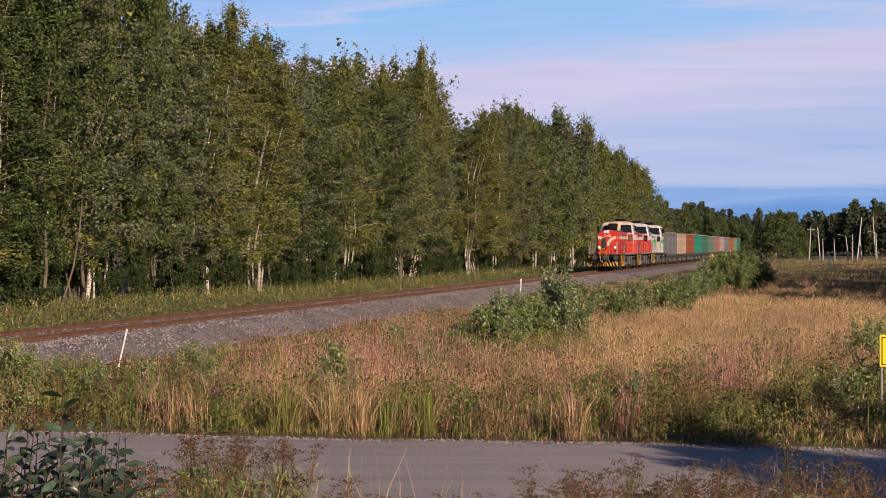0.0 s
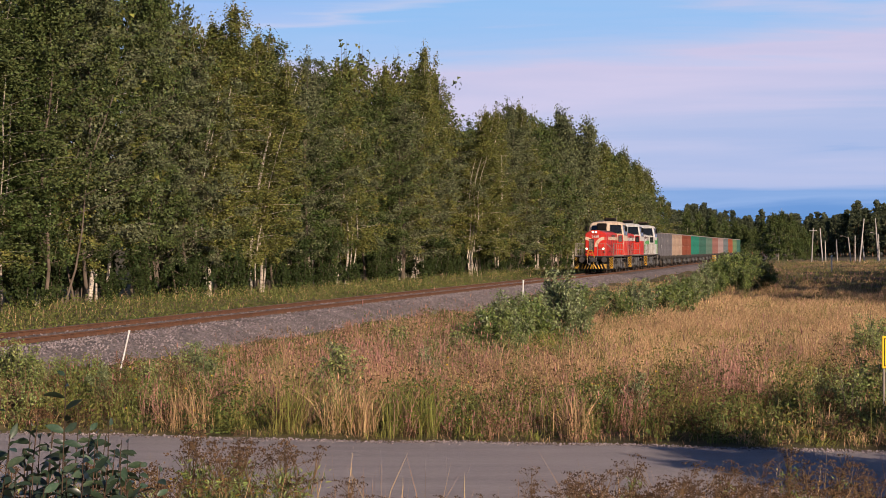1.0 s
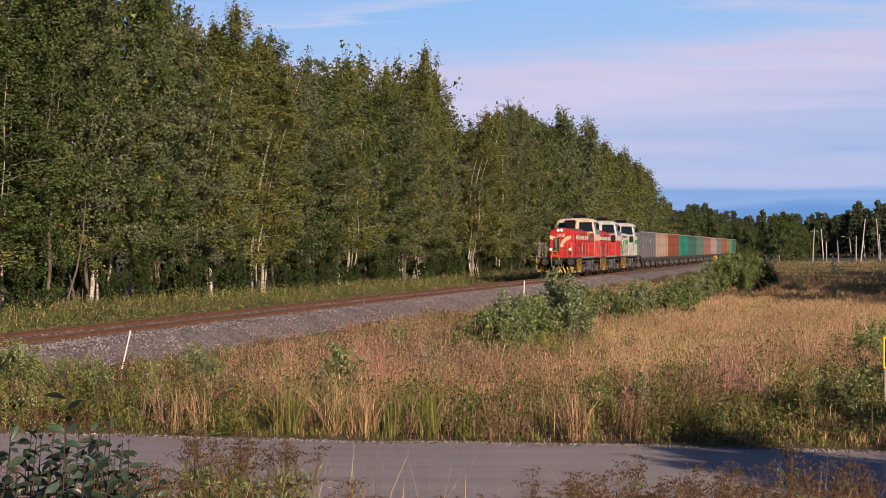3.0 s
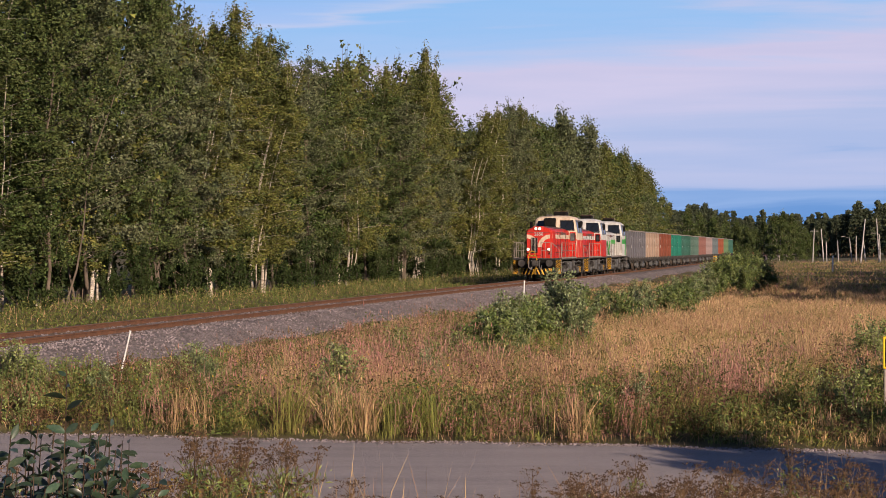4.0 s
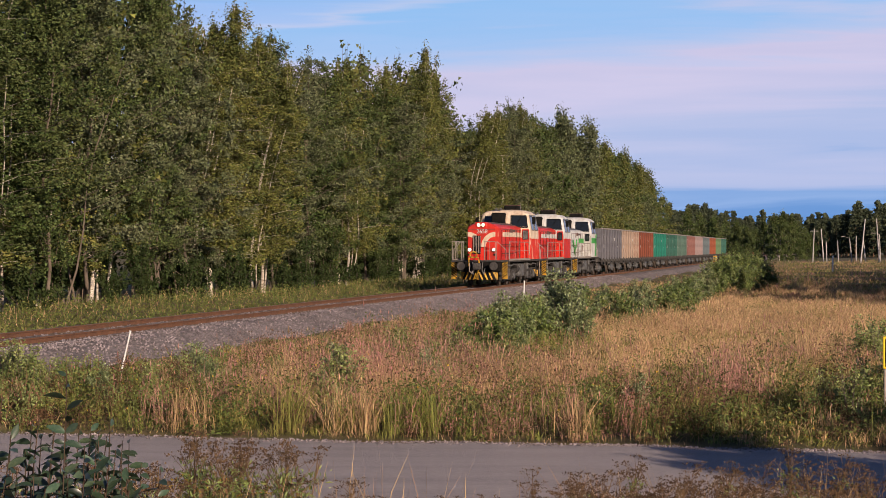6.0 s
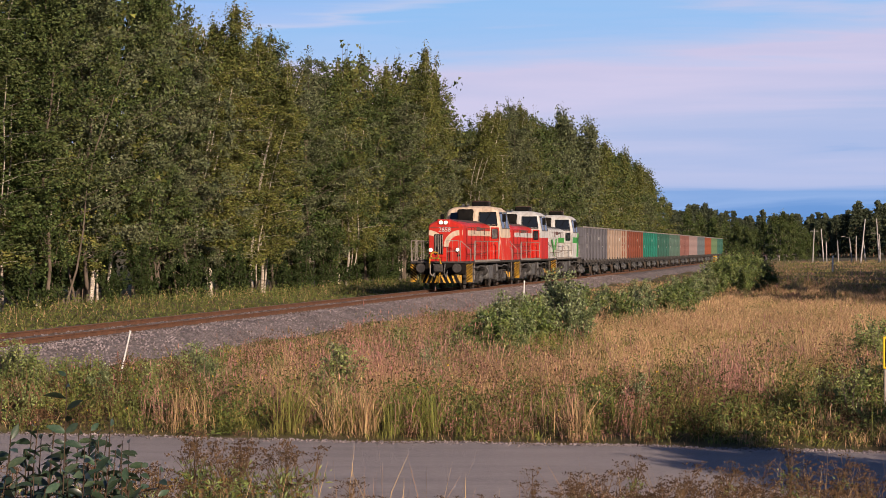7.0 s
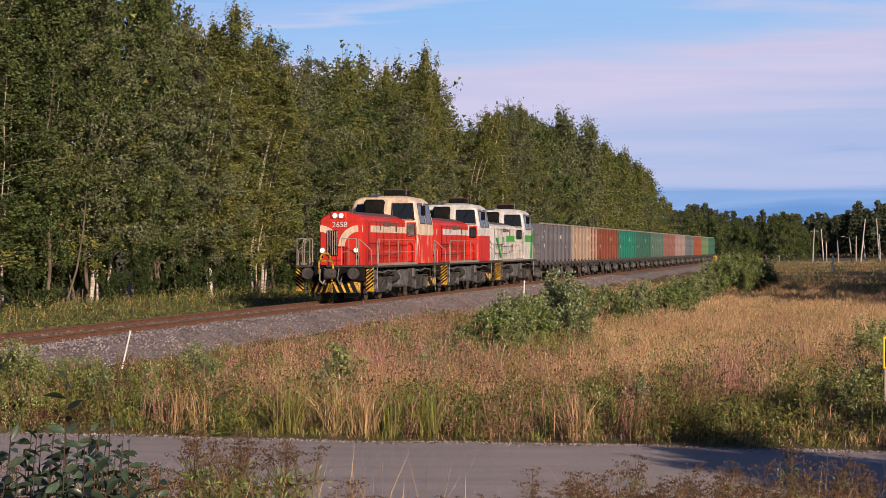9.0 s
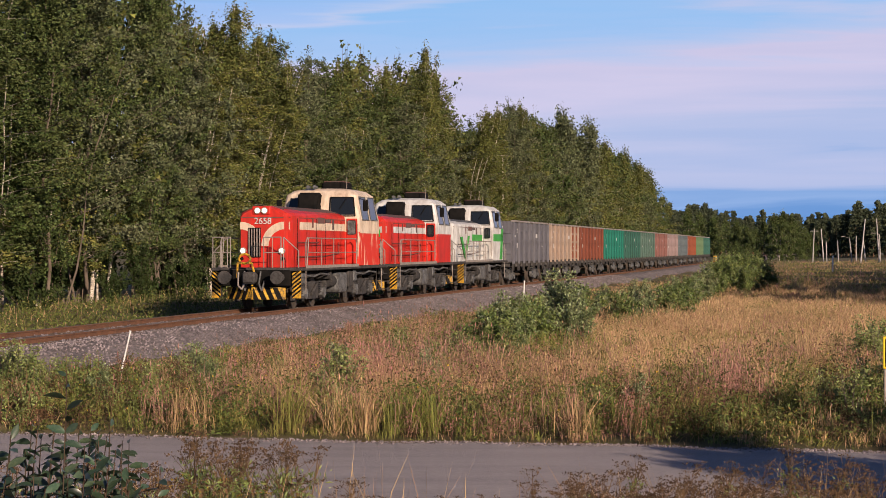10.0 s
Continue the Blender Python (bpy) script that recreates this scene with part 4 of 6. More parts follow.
def make_loco(main, band, cab, label, which):
    """Four-axle diesel locomotive, long hood leading, cab at the rear; 14 m over couplers."""
    w = new("diesel_locomotive")
    # hood
    bm = bm_new()
    loft(bm, [hood_section(1.55, 0.05), hood_section(1.75), hood_section(2.4), hood_section(4.5), hood_section(6.6), hood_section(8.72)])
    hood = part("hood", bm, main, w)
    bm = bm_new()
    rings = []
    for y in (1.95, 4.0, 6.5, 8.69):
        h = hood_half(y)
        rings.append([(h - 0.08, y, 3.165), (h * 0.62, y, 3.308), (h * 0.25, y, 3.408), (-h * 0.25, y, 3.408), (-h * 0.62, y, 3.308), (-h + 0.08, y, 3.165), (0, y, 3.05)])
    loft(bm, rings)
    part("hood_roof", bm, M_ROOFGREY if which < 3 else M_TANK, hood, "soot-darkened top of the hood")
    for side in (-1, 1):
        bm = bm_new()
        hood_strip(bm, side, 1.78, 8.69, 2.62, 2.88)
        part("band", bm, band, hood, "pale band along the hood")
        # vertical door seams and louvres on the flank
        for y in (2.55, 3.7, 4.85, 6.0, 7.15, 8.1):
            bm = bm_new()
            x = side * hood_half(y)
            box(bm, min(x, x + side * 0.012), max(x, x + side * 0.012), y - 0.012, y + 0.012, 1.45, 3.0)
            part("door_seam", bm, M_BLACK if which < 3 else M_TANK, hood)
        for y0 in (5.1, 6.2):
            for k in range(6):
                bm = bm_new()
                x, z = side * hood_half(y0 + 0.4), 1.75 + k * 0.12
                box(bm, min(x, x + side * 0.02), max(x, x + side * 0.02), y0, y0 + 0.75, z, z + 0.06, 0.006)
                part("louvre", bm, main, hood)
        bm = bm_new()
        x = side * hood_half(5.2)
        box(bm, min(x, x + side * 0.02), max(x, x + side * 0.02), 5.0, 5.9, 2.86, 3.06)
        part("vent", bm, M_ROOFGREY, hood, "sooty vent")
        bm = bm_new()
        pipe(bm, [(side * (hood_half(y) + 0.06), y, z) for y, z in ((2.4, 1.72), (5.6, 1.72), (7.6, 1.82), (7.6, 2.22))], 0.016)
        pipe(bm, [(side * (hood_half(y) + 0.06), y, 2.2) for y in (2.4, 5.0)], 0.014)
        part("hand_bar", bm, M_ROOFGREY, hood)
        bm = bm_new()
        hood_strip(bm, side, 1.78, 8.69, 3.005, 3.03, 0.008)
        part("roof_seam", bm, M_ROOFGREY, hood)
        for y0, y1, za, zb in ((5.95, 6.75, 2.90, 3.0), (6.9, 7.15, 2.66, 3.0), (4.3, 4.5, 2.70, 3.0)):
            bm = bm_new()
            hood_strip(bm, side, y0, y1, za, zb, 0.010)
            part("soot_streak", bm, M_ROOFGREY, hood, "soot streak below the hood's roof edge")
    yf = 1.535
    bm = bm_new()
    box(bm, -0.72, 0.72, yf - 0.002, yf + 0.02, 3.0, 3.025)
    part("roof_seam", bm, M_ROOFGREY, hood)
    bm = bm_new()
    if which < 3:
        front_arc(bm, 0.76, 2.05, 0.80, 0.56, 92, 178, yf, 1.03)
        part("front_band", bm, band, hood, "curved pale band on the front")
        bm = bm_new()
        front_arc(bm, -0.76, 2.05, 0.80, 0.56, 45, 90, yf, 1.03)
        part("front_band", bm, band, hood, "curved pale band on the front")
    else:
        box(bm, -0.72, 0.72, yf, yf + 0.015, 2.5, 2.75)
        part("front_band", bm, M_GRN, hood, "green band on the front")
    bm = bm_new()
    box(bm, -0.50, -0.06, yf - 0.02, yf + 0.03, 1.70, 2.68, 0.015)
    grille = part("radiator_grille", bm, M_BLACK, hood, "black radiator grille")
    for k in range(5):
        bm = bm_new()
        x = -0.46 + k * 0.09
        box(bm, x, x + 0.03, yf - 0.05, yf - 0.015, 1.73, 2.65)
        part("grille_bar", bm, M_RAILING, grille)
    bm = bm_new()
    box(bm, -0.36, 0.28, 1.52, 1.9, 3.10, 3.39, 0.05, 2)
    part("lamp_housing", bm, main, hood)
    lamp_mat = M_LAMP if which == 1 else M_TANK
    for x, z, y, r in ((-0.16, 3.24, 1.485, 0.085), (0.08, 3.24, 1.485, 0.085), (-0.66, 1.92, 1.50, 0.085), (0.66, 1.92, 1.50, 0.085)):
        bm = bm_new()
        rod(bm, (x, y - 0.005, z), (x, y + 0.09, z), r + 0.025, 16)
        lamp = part("headlamp", bm, M_RAILING, w)
        bm = bm_new()
        rod(bm, (x, y - 0.03, z), (x, y, z), r * 0.7, 16, r)
        part("lens", bm, lamp_mat, lamp, "bright lit lamp glass" if which == 1 else "unlit lamp glass")
    for x in (-0.70, 0.70):
        bm = bm_new()
        rod(bm, (x, 1.50, 1.66), (x, 1.57, 1.66), 0.06, 10)
        part("tail_lamp", bm, M_BLACK, hood)
    if which == 1:
        cu = bpy.data.curves.new("fleet_number", "FONT")
        cu.body, cu.size, cu.extrude, cu.align_x = "2658", 0.30, 0.006, "CENTER"
        cu.materials.append(M_WHITE)
        ob = new("fleet_number", cu)
        ob.parent, ob.location, ob.rotation_euler = hood, (0.02, 1.515, 2.80), (radians(90), 0, 0)
        tagged(ob, "white painted numerals")
    if which == 2:
        bm = bm_new()
        box(bm, 0.46, 0.66, yf - 0.012, yf + 0.01, 2.45, 2.75)
        part("marking", bm, M_GRN, hood, "green square marking")
    # exhaust in front of the cab, its black shape widened for the shadow there
    bm = bm_new()
    loft(bm, [cab_ring(0.40, 7.8, 8.6, 3.26, 0.10), cab_ring(0.36, 7.95, 8.6, 3.62, 0.10), cab_ring(0.40, 8.05, 8.64, 3.92, 0.10), cab_ring(0.34, 8.15, 8.64, 4.02, 0.12)])
    ex = part("exhaust_box", bm, M_BLACK, w, "black exhaust box, widened to cover its shadow on the cab")
    ex.location = (-0.26, 0, 0)
    # cab
    bm = bm_new()
    loft(bm, [cab_ring(1.5, 8.7, 11.9, 1.38), cab_ring(1.5, 8.7, 11.9, 2.60)])
    lower = part("cab_lower", bm, M_RED_WORN if which == 1 else main, w, "worn red lower cab" if which == 1 else "")
    bm = bm_new()
    loft(bm, [cab_ring(1.5, 8.7, 11.9, 2.60), cab_ring(1.5, 8.7, 11.9, 3.05), cab_ring(1.34, 8.92, 11.68, 3.95, 0.2), cab_ring(1.12, 9.08, 11.52, 4.12, 0.3), cab_ring(0.7, 9.4, 11.2, 4.2, 0.3)])
    upper = part("cab_upper", bm, cab, w)
    for f in upper.data.polygons:
        f.use_smooth = False
    bm = bm_new()
    front_pane(bm, -1.22, -0.46, 3.32, 3.84, 0.012, inset=0.08)
    part("windscreen", bm, M_GLASS, upper)
    bm = bm_new()
    front_pane(bm, 0.40, 1.30, 3.22, 3.84, 0.012, inset=0.10)
    part("windscreen", bm, M_GLASS, upper)
    bm = bm_new()
    for z in (3.18, 3.86):
        rod(bm, (0.36, cab_front_y(z) - 0.015, z), (1.34 if z < 3.5 else 1.24, cab_front_y(z) - 0.015, z), 0.022)
    rod(bm, (0.37, cab_front_y(3.18) - 0.015, 3.18), (0.37, cab_front_y(3.86) - 0.015, 3.86), 0.022)
    rod(bm, (1.34, cab_front_y(3.18) - 0.015, 3.18), (1.23, cab_front_y(3.86) - 0.015, 3.86), 0.022)
    part("window_frame", bm, M_BLACK, upper)
    bm = bm_new()
    pipe(bm, [(1.0, cab_front_y(3.86) - 0.05, 3.86), (0.75, cab_front_y(3.45) - 0.06, 3.45)], 0.012)
    part("wiper", bm, M_BLACK, upper)
    for side in (-1, 1):
        for y0, y1 in ((9.15, 10.15), (10.42, 11.45)):
            bm = bm_new()
            side_pane(bm, side, y0, y1, 3.06, 3.86, 0.012, inset=0.06)
            part("side_window", bm, M_GLASS, upper)
            bm = bm_new()
            for ya, yb, za, zb in ((y0, y1, 3.04, 3.04), (y0, y1 - 0.06, 3.88, 3.88), (y0, y0, 3.04, 3.88), (y1, y1 - 0.06, 3.04, 3.88)):
                rod(bm, (side * (cab_side_x(za) + 0.012), ya, za), (side * (cab_side_x(zb) + 0.012), yb, zb), 0.024)
            part("window_frame", bm, M_TANK, upper)
        bm = bm_new()
        box(bm, side * 1.64 - 0.10, side * 1.64 + 0.10, 9.06, 9.12, 3.36, 3.78, 0.03)
        rod(bm, (side * 1.4, 9.1, 3.82), (side * 1.64, 9.09, 3.76), 0.015)
        part("mirror", bm, M_BLACK, upper)
        # door beside the hood
        bm = bm_new()
        xa, xb = sorted((side * 1.03, side * 1.43))
        box(bm, xa, xb, 8.67, 8.70, 1.45, 3.08, 0.01)
        door = part("cab_door", bm, cab if which == 3 else main, w)
        bm = bm_new()
        xa, xb = sorted((side * 1.08, side * 1.38))
        box(bm, xa, xb, 8.655, 8.675, 2.5, 3.02, 0.05, 2)
        part("door_window", bm, M_GLASS if which > 1 else M_TANK, door)
        bm = bm_new()
        rod(bm, (side * 1.47, 8.62, 1.6), (side * 1.47, 8.62, 2.9), 0.014)
        part("handle", bm, M_RAILING, door)
    for k, x in enumerate((-0.5, -0.25)):
        bm = bm_new()
        rod(bm, (x, 8.95, 4.25), (x, 9.35, 4.25), 0.07, 10, 0.03)
        part("horn", bm, M_TANK, upper)
    bm = bm_new()
    box(bm, -0.25, 0.60, 10.0, 11.2, 4.19, 4.46, 0.05)
    unit = part("roof_unit", bm, M_BLACK, upper, "black box on the cab roof")
    for k in range(5):
        bm = bm_new()
        box(bm, -0.2, 0.55, 10.05 + k * 0.22, 10.15 + k * 0.22, 4.46, 4.49, 0.008)
        part("fin", bm, M_ROOFGREY, unit)
    bm = bm_new()
    rod(bm, (0.8, 9.6, 4.15), (0.8, 9.6, 4.62), 0.012)
    part("aerial", bm, M_RAILING, upper)
    if which == 1:
        for side in (-1, 1):
            bm = bm_new()
            xa, xb = sorted((side * 1.497, side * 1.506))
            box(bm, xa, xb, 8.84, 11.76, 2.55, 2.85)
            part("cab_band", bm, M_CREAM, lower)
    if which == 2:
        bm = bm_new()
        box(bm, 1.497, 1.506, 8.84, 11.76, 2.50, 2.62)
        part("cab_band", bm, M_RED, lower)
    if which == 3:
        for pts in (((8.86, 2.35), (11.7, 2.35), (11.7, 2.72), (8.86, 2.72)), ((10.75, 1.42), (11.5, 1.42), (11.78, 3.0), (11.2, 3.0))):
            bm = bm_new()
            slab(bm, pts, "x", 1.497, 1.508)
            part("green_marking", bm, M_GRN, lower, "green painted band")
        for pts in (((2.9, 2.55), (3.3, 2.55), (4.4, 1.5), (4.1, 1.5)), ((4.3, 1.9), (4.55, 1.9), (5.2, 2.6), (4.9, 2.6)), ((6.0, 2.35), (8.6, 2.35), (8.6, 2.68), (6.0, 2.68))):
            bm = bm_new()
            slab(bm, pts, "x", hood_half(7.0) - 0.01, hood_half(8.7) + 0.012)
            part("green_marking", bm, M_GRN, hood, "green painted band")
    # short rear hood
    bm = bm_new()
    box(bm, -0.9, 0.9, 11.92, 12.9, 1.36, 2.5, 0.08, 2)
    part("rear_hood", bm, main, w)
    # frame, platform, headstocks
    bm = bm_new()
    box(bm, -1.5, 1.5, 0.72, 13.28, 1.26, 1.37, 0.02)
    part("platform", bm, M_FRAME, w)
    bm = bm_new()
    for side in (-1, 1):
        xa, xb = sorted((side * 1.5, side * 1.52))
        box(bm, xa, xb, 1.5, 8.6, 1.34, 1.44)
    part("kick_plate", bm, M_RAILING, w)
    bm = bm_new()
    for x in (-0.75, 0.75):
        box(bm, x - 0.12, x + 0.12, 0.75, 13.25, 0.98, 1.26)
    for y in (5.4, 8.6):
        box(bm, -1.3, 1.3, y - 0.1, y + 0.1, 0.95, 1.26)
    part("main_frame", bm, M_FRAME, w)
    for end, d in ((0.66, 1), (13.34, -1)):
        bm = bm_new()
        ya, yb = sorted((end, end + d * 0.1))
        box(bm, -1.2, 1.2, ya, yb, 0.78, 1.30, 0.02)
        # headstock coloured black to stand in for the shade below the platform
        part("headstock", bm, M_BLACK, w)
        for x in (-0.88, 0.88):
            bm = bm_new()
            rod(bm, (x, end, 1.06), (x, end - d * 0.42, 1.06), 0.13, 12, 0.11)
            rod(bm, (x, end - d * 0.42, 1.06), (x, end - d * 0.50, 1.06), 0.215, 18)
            part("buffer", bm, M_FRAME, w, "dull dark round buffer")
        bm = bm_new()
        ya, yb = sorted((end, end - d * 0.62))
        box(bm, -0.13, 0.13, ya, yb, 0.92, 1.16, 0.03)
        ya, yb = sorted((end - d * 0.35, end - d * 0.66))
        box(bm, -0.24, 0.2, ya, yb, 0.86, 1.24, 0.06)
        part("coupler", bm, M_FRAME, w)
        bm = bm_new()
        for x0, x1 in ((-0.32, -0.26), (0.22, 0.30)):
            pipe(bm, [(x0, end - d * 0.05, 1.25), (x0, end - d * 0.25, 0.85), (x1, end - d * 0.22, 0.62), (x1 + 0.06, end - d * 0.1, 0.95)], 0.028)
        part("brake_hose", bm, M_TANK, w)
        # snow plough, a shallow wedge
        bm = bm_new()
        slab(bm, [(-0.98, end + d * 0.2), (0, end - d * 0.22), (0.98, end + d * 0.2), (0.98, end + d * 0.27), (0, end - d * 0.14), (-0.98, end + d * 0.27)], "z", 0.34, 0.74)
        plough = part("snow_plough", bm, M_YELLOW, w, "yellow and black striped plough")
        for k in range(8):
            x0 = -0.93 + k * 0.24
            bm = bm_new()
            xs_ = [x0, x0 + 0.15, x0 + 0.15 - 0.16, x0 - 0.16] if x0 > 0 else [x0, x0 + 0.15, x0 + 0.15 + 0.16, x0 + 0.16]
            pts = []
            for x, z in zip(xs_, (0.343, 0.343, 0.737, 0.737)):
                x = max(-0.97, min(0.97, x))
                pts.append((x, end - d * 0.22 + d * abs(x) / 0.98 * 0.42 - d * 0.008, z))
            vs = [bm.verts.new(p) for p in pts] + [bm.verts.new((p[0], p[1] + d * 0.01, p[2])) for p in pts]
            bm.faces.new(vs[:4])
            bm.faces.new(vs[4:][::-1])
            for i in range(4):
                bm.faces.new((vs[i], vs[4 + i], vs[4 + (i + 1) % 4], vs[(i + 1) % 4]))
            part("stripe", bm, M_BLACK, plough)
        for x in (-1.36, 1.36):
            yp = 0.86 if d > 0 else 13.14
            if d > 0:
                hazard(w, x - 0.15, x + 0.15, 0.38, 1.32, yp - (0.03 if d > 0 else 0), 1 if x > 0 else -1)
            bm = bm_new()
            for z in (0.42, 0.72, 1.02):
                ya, yb = sorted((yp + d * 0.04, yp + d * 0.5))
                box(bm, x - 0.16, x + 0.16, ya, yb, z, z + 0.03)
            xx = x - math.copysign(0.16, x)
            for yy in (yp + d * 0.06, yp + d * 0.5):
                box(bm, xx - 0.012, xx + 0.012, yy - 0.012, yy + 0.012, 0.4, 1.3)
            part("step", bm, M_FRAME, w)
        # railings of the end platform
        y = 0.76 if d > 0 else 13.24
        for x0, x1 in ((-1.45, -0.85), (0.28, 0.86)):
            bm = bm_new()
            pipe(bm, [(x0, y, 1.36), (x0, y, 2.36), (x1, y, 2.36), (x1, y, 1.36)], 0.018)
            pipe(bm, [(x0, y, 1.86), (x1, y, 1.86)], 0.014)
            xm = (x0 + x1) / 2
            pipe(bm, [(xm, y, 1.36), (xm, y, 2.36)], 0.012)
            part("railing", bm, M_RAILING, w, "grey tubular railing")
        for side in (-1, 1):
            bm = bm_new()
            y2 = y + d * 1.0
            pipe(bm, [(side * 0.95, y, 1.36), (side * 0.95, y, 2.36), (side * 1.42, y + d * 0.12, 1.92), (side * 1.42, y + d * 0.12, 1.36)], 0.018)
            pipe(bm, [(side * 1.46, y + d * 0.85, 0.5), (side * 1.46, y + d * 0.85, 2.2), (side * 1.46, y + d * 1.05, 2.36)], 0.018)
            part("stair_rail", bm, M_RAILING, w)
        if d > 0 and which == 1:
            bm = bm_new()
            yy = 0.30
            pipe(bm, [(-0.46, yy, 1.52), (0.02, yy, 1.52), (0.12, yy, 1.1), (0.02, yy, 0.78)], 0.035)
            pipe(bm, [(-0.46, yy, 1.52), (-0.48, yy, 1.05)], 0.035)
            ring = [(-0.22 + 0.2 * math.cos(a * 0.7854), yy, 1.66 + 0.16 * math.sin(a * 0.7854)) for a in range(9)]
            pipe(bm, ring, 0.035)
            part("coupling_frame", bm, M_YELLOW, w, "yellow lifting frame over the coupler")
            bm = bm_new()
            pipe(bm, [(-0.42, 0.26, 1.22), (-0.42, 0.22, 0.8), (-0.3, 0.2, 0.68), (-0.2, 0.22, 0.85)], 0.03)
            pipe(bm, [(-0.12, 0.24, 1.15), (-0.16, 0.2, 0.85)], 0.04)
            part("air_hose", bm, M_RAILING, w, "pale air hose with coupling")
    # side railings along the walkway
    for side in (-1, 1):
        bm = bm_new()
        x = side * 1.46
        pipe(bm, [(x, 1.75, 1.36), (x, 1.95, 2.34), (x, 8.35, 2.34), (x, 8.45, 2.2), (x, 8.45, 1.36)], 0.019)
        pipe(bm, [(x, 1.85, 1.86), (x, 8.45, 1.86)], 0.014)
        for y in (3.6, 5.2, 6.8):
            pipe(bm, [(x, y, 1.36), (x, y, 2.34)], 0.014)
        part("railing", bm, M_RAILING, w, "grey tubular railing")
    # running gear
    for yc in (3.55, 10.45):
        for side in (-1, 1):
            x = side * 1.1
            bm = bm_new()
            slab(bm, [(yc - 1.75, 0.42), (yc - 1.7, 0.74), (yc - 0.6, 0.88), (yc + 0.6, 0.88), (yc + 1.7, 0.74), (yc + 1.75, 0.42), (yc + 0.75, 0.40), (yc + 0.6, 0.30), (yc - 0.6, 0.30), (yc - 0.75, 0.40)], "x", x - 0.06, x + 0.06)
            frame_ = part("bogie_frame", bm, M_FRAME, w)
            for yy in (yc - 1.15, yc + 1.15):
                bm = bm_new()
                rod(bm, (side * 0.98, yy, 0.5), (side * 1.26, yy, 0.5), 0.2, 12)
                box(bm, min(side * 1.0, side * 1.2), max(side * 1.0, side * 1.2), yy - 0.3, yy + 0.3, 0.38, 0.62, 0.04)
                part("axle_box", bm, M_TANK, frame_)
                for k in (-0.36, 0.36):
                    bm = bm_new()
                    for i in range(6):
                        rod(bm, (x + side * 0.04, yy + k, 0.5 + i * 0.07), (x + side * 0.04, yy + k, 0.535 + i * 0.07), 0.11, 10)
                    part("spring", bm, M_FRAME, frame_)
            bm = bm_new()
            rod(bm, (x + side * 0.1, yc - 0.35, 0.45), (x + side * 0.1, yc + 0.4, 0.80), 0.05, 8)
            rod(bm, (x + side * 0.02, yc - 0.45, 1.08), (x + side * 0.02, yc + 0.45, 1.08), 0.08, 10)
            part("damper", bm, M_FRAME, frame_)
        bm = bm_new()
        box(bm, -0.9, 0.9, yc - 0.4, yc + 0.4, 0.5, 0.98, 0.04)
        part("bogie_bolster", bm, M_FRAME, w)
        for side in (-1, 1):
            for yy in (yc - 0.58, yc + 0.58, yc - 1.72, yc + 1.72):
                bm = bm_new()
                xa, xb = sorted((side * 0.86, side * 1.02))
                box(bm, xa, xb, yy - 0.06, yy + 0.06, 0.22, 0.72, 0.03)
                part("brake_block", bm, M_FRAME, w)
            bm = bm_new()
            pipe(bm, [(side * 1.3, yc - 1.6, 1.12), (side * 1.3, yc - 0.4, 1.05), (side * 1.3, yc + 0.5, 1.14), (side * 1.3, yc + 1.6, 1.1)], 0.035)
            part("brake_pipe", bm, M_TANK, w)
            bm = bm_new()
            xa, xb = sorted((side * 1.02, side * 1.36))
            box(bm, xa, xb, yc - 1.95, yc - 1.55, 0.80, 1.2, 0.05)
            part("sand_box", bm, M_TANK, w)
    add_wheels(w, (2.4, 4.7, 9.3, 11.6), 0.5)
    for side in (-1, 1):
        bm = bm_new()
        xa, xb = sorted((side * 0.55, side * 1.32))
        box(bm, xa, xb, 6.35, 7.7, 0.42, 1.16, 0.12, 2)
        part("fuel_tank", bm, M_TANK, w, "dull grey fuel tank")
        bm = bm_new()
        rod(bm, (side * 1.1, 5.55, 0.85), (side * 1.1, 6.25, 0.85), 0.2, 14)
        part("air_reservoir", bm, M_FRAME, w)
        bm = bm_new()
        box(bm, xa, xb, 7.85, 8.5, 0.62, 1.2, 0.04)
        part("battery_box", bm, M_FRAME, w)
    return tagged(w, label, "locomotive", "locomotives of the train")



# ------------------------------------------------------------------ grass and flowers
M_STRAW = material("dry_grass", (0.56, 0.355, 0.195), (0.38, 0.25, 0.13), scale=0.3, rough=0.8, vary=0.45, island=True, hue=0.02, through_light=0.2)
M_GREEN = material("green_grass", (0.17, 0.185, 0.040), (0.26, 0.24, 0.066), scale=0.4, rough=0.7, vary=0.45, island=True, hue=0.02, through_light=0.2)
M_PINK = material("faded_fireweed", (0.44, 0.21, 0.17), (0.32, 0.19, 0.14), scale=0.5, rough=0.85, vary=0.45, island=True, hue=0.02, through_light=0.15)
M_FORB = material("forb_leaf", (0.075, 0.098, 0.024), (0.150, 0.150, 0.042), scale=0.5, rough=0.7, vary=0.5, island=True, hue=0.03, through_light=0.15)
M_BROWN = material("withered_head", (0.085, 0.050, 0.028), (0.13, 0.07, 0.035), scale=2.0, rough=0.9, vary=0.45, island=True)
M_BLOOM = material("yellow_bloom", (0.50, 0.33, 0.03), (0.36, 0.22, 0.03), scale=3.0, rough=0.8, vary=0.3, island=True)
M_STALK = material("dry_stalk", (0.20, 0.115, 0.06), (0.13, 0.085, 0.045), scale=3.0, rough=0.9, vary=0.3, island=True)


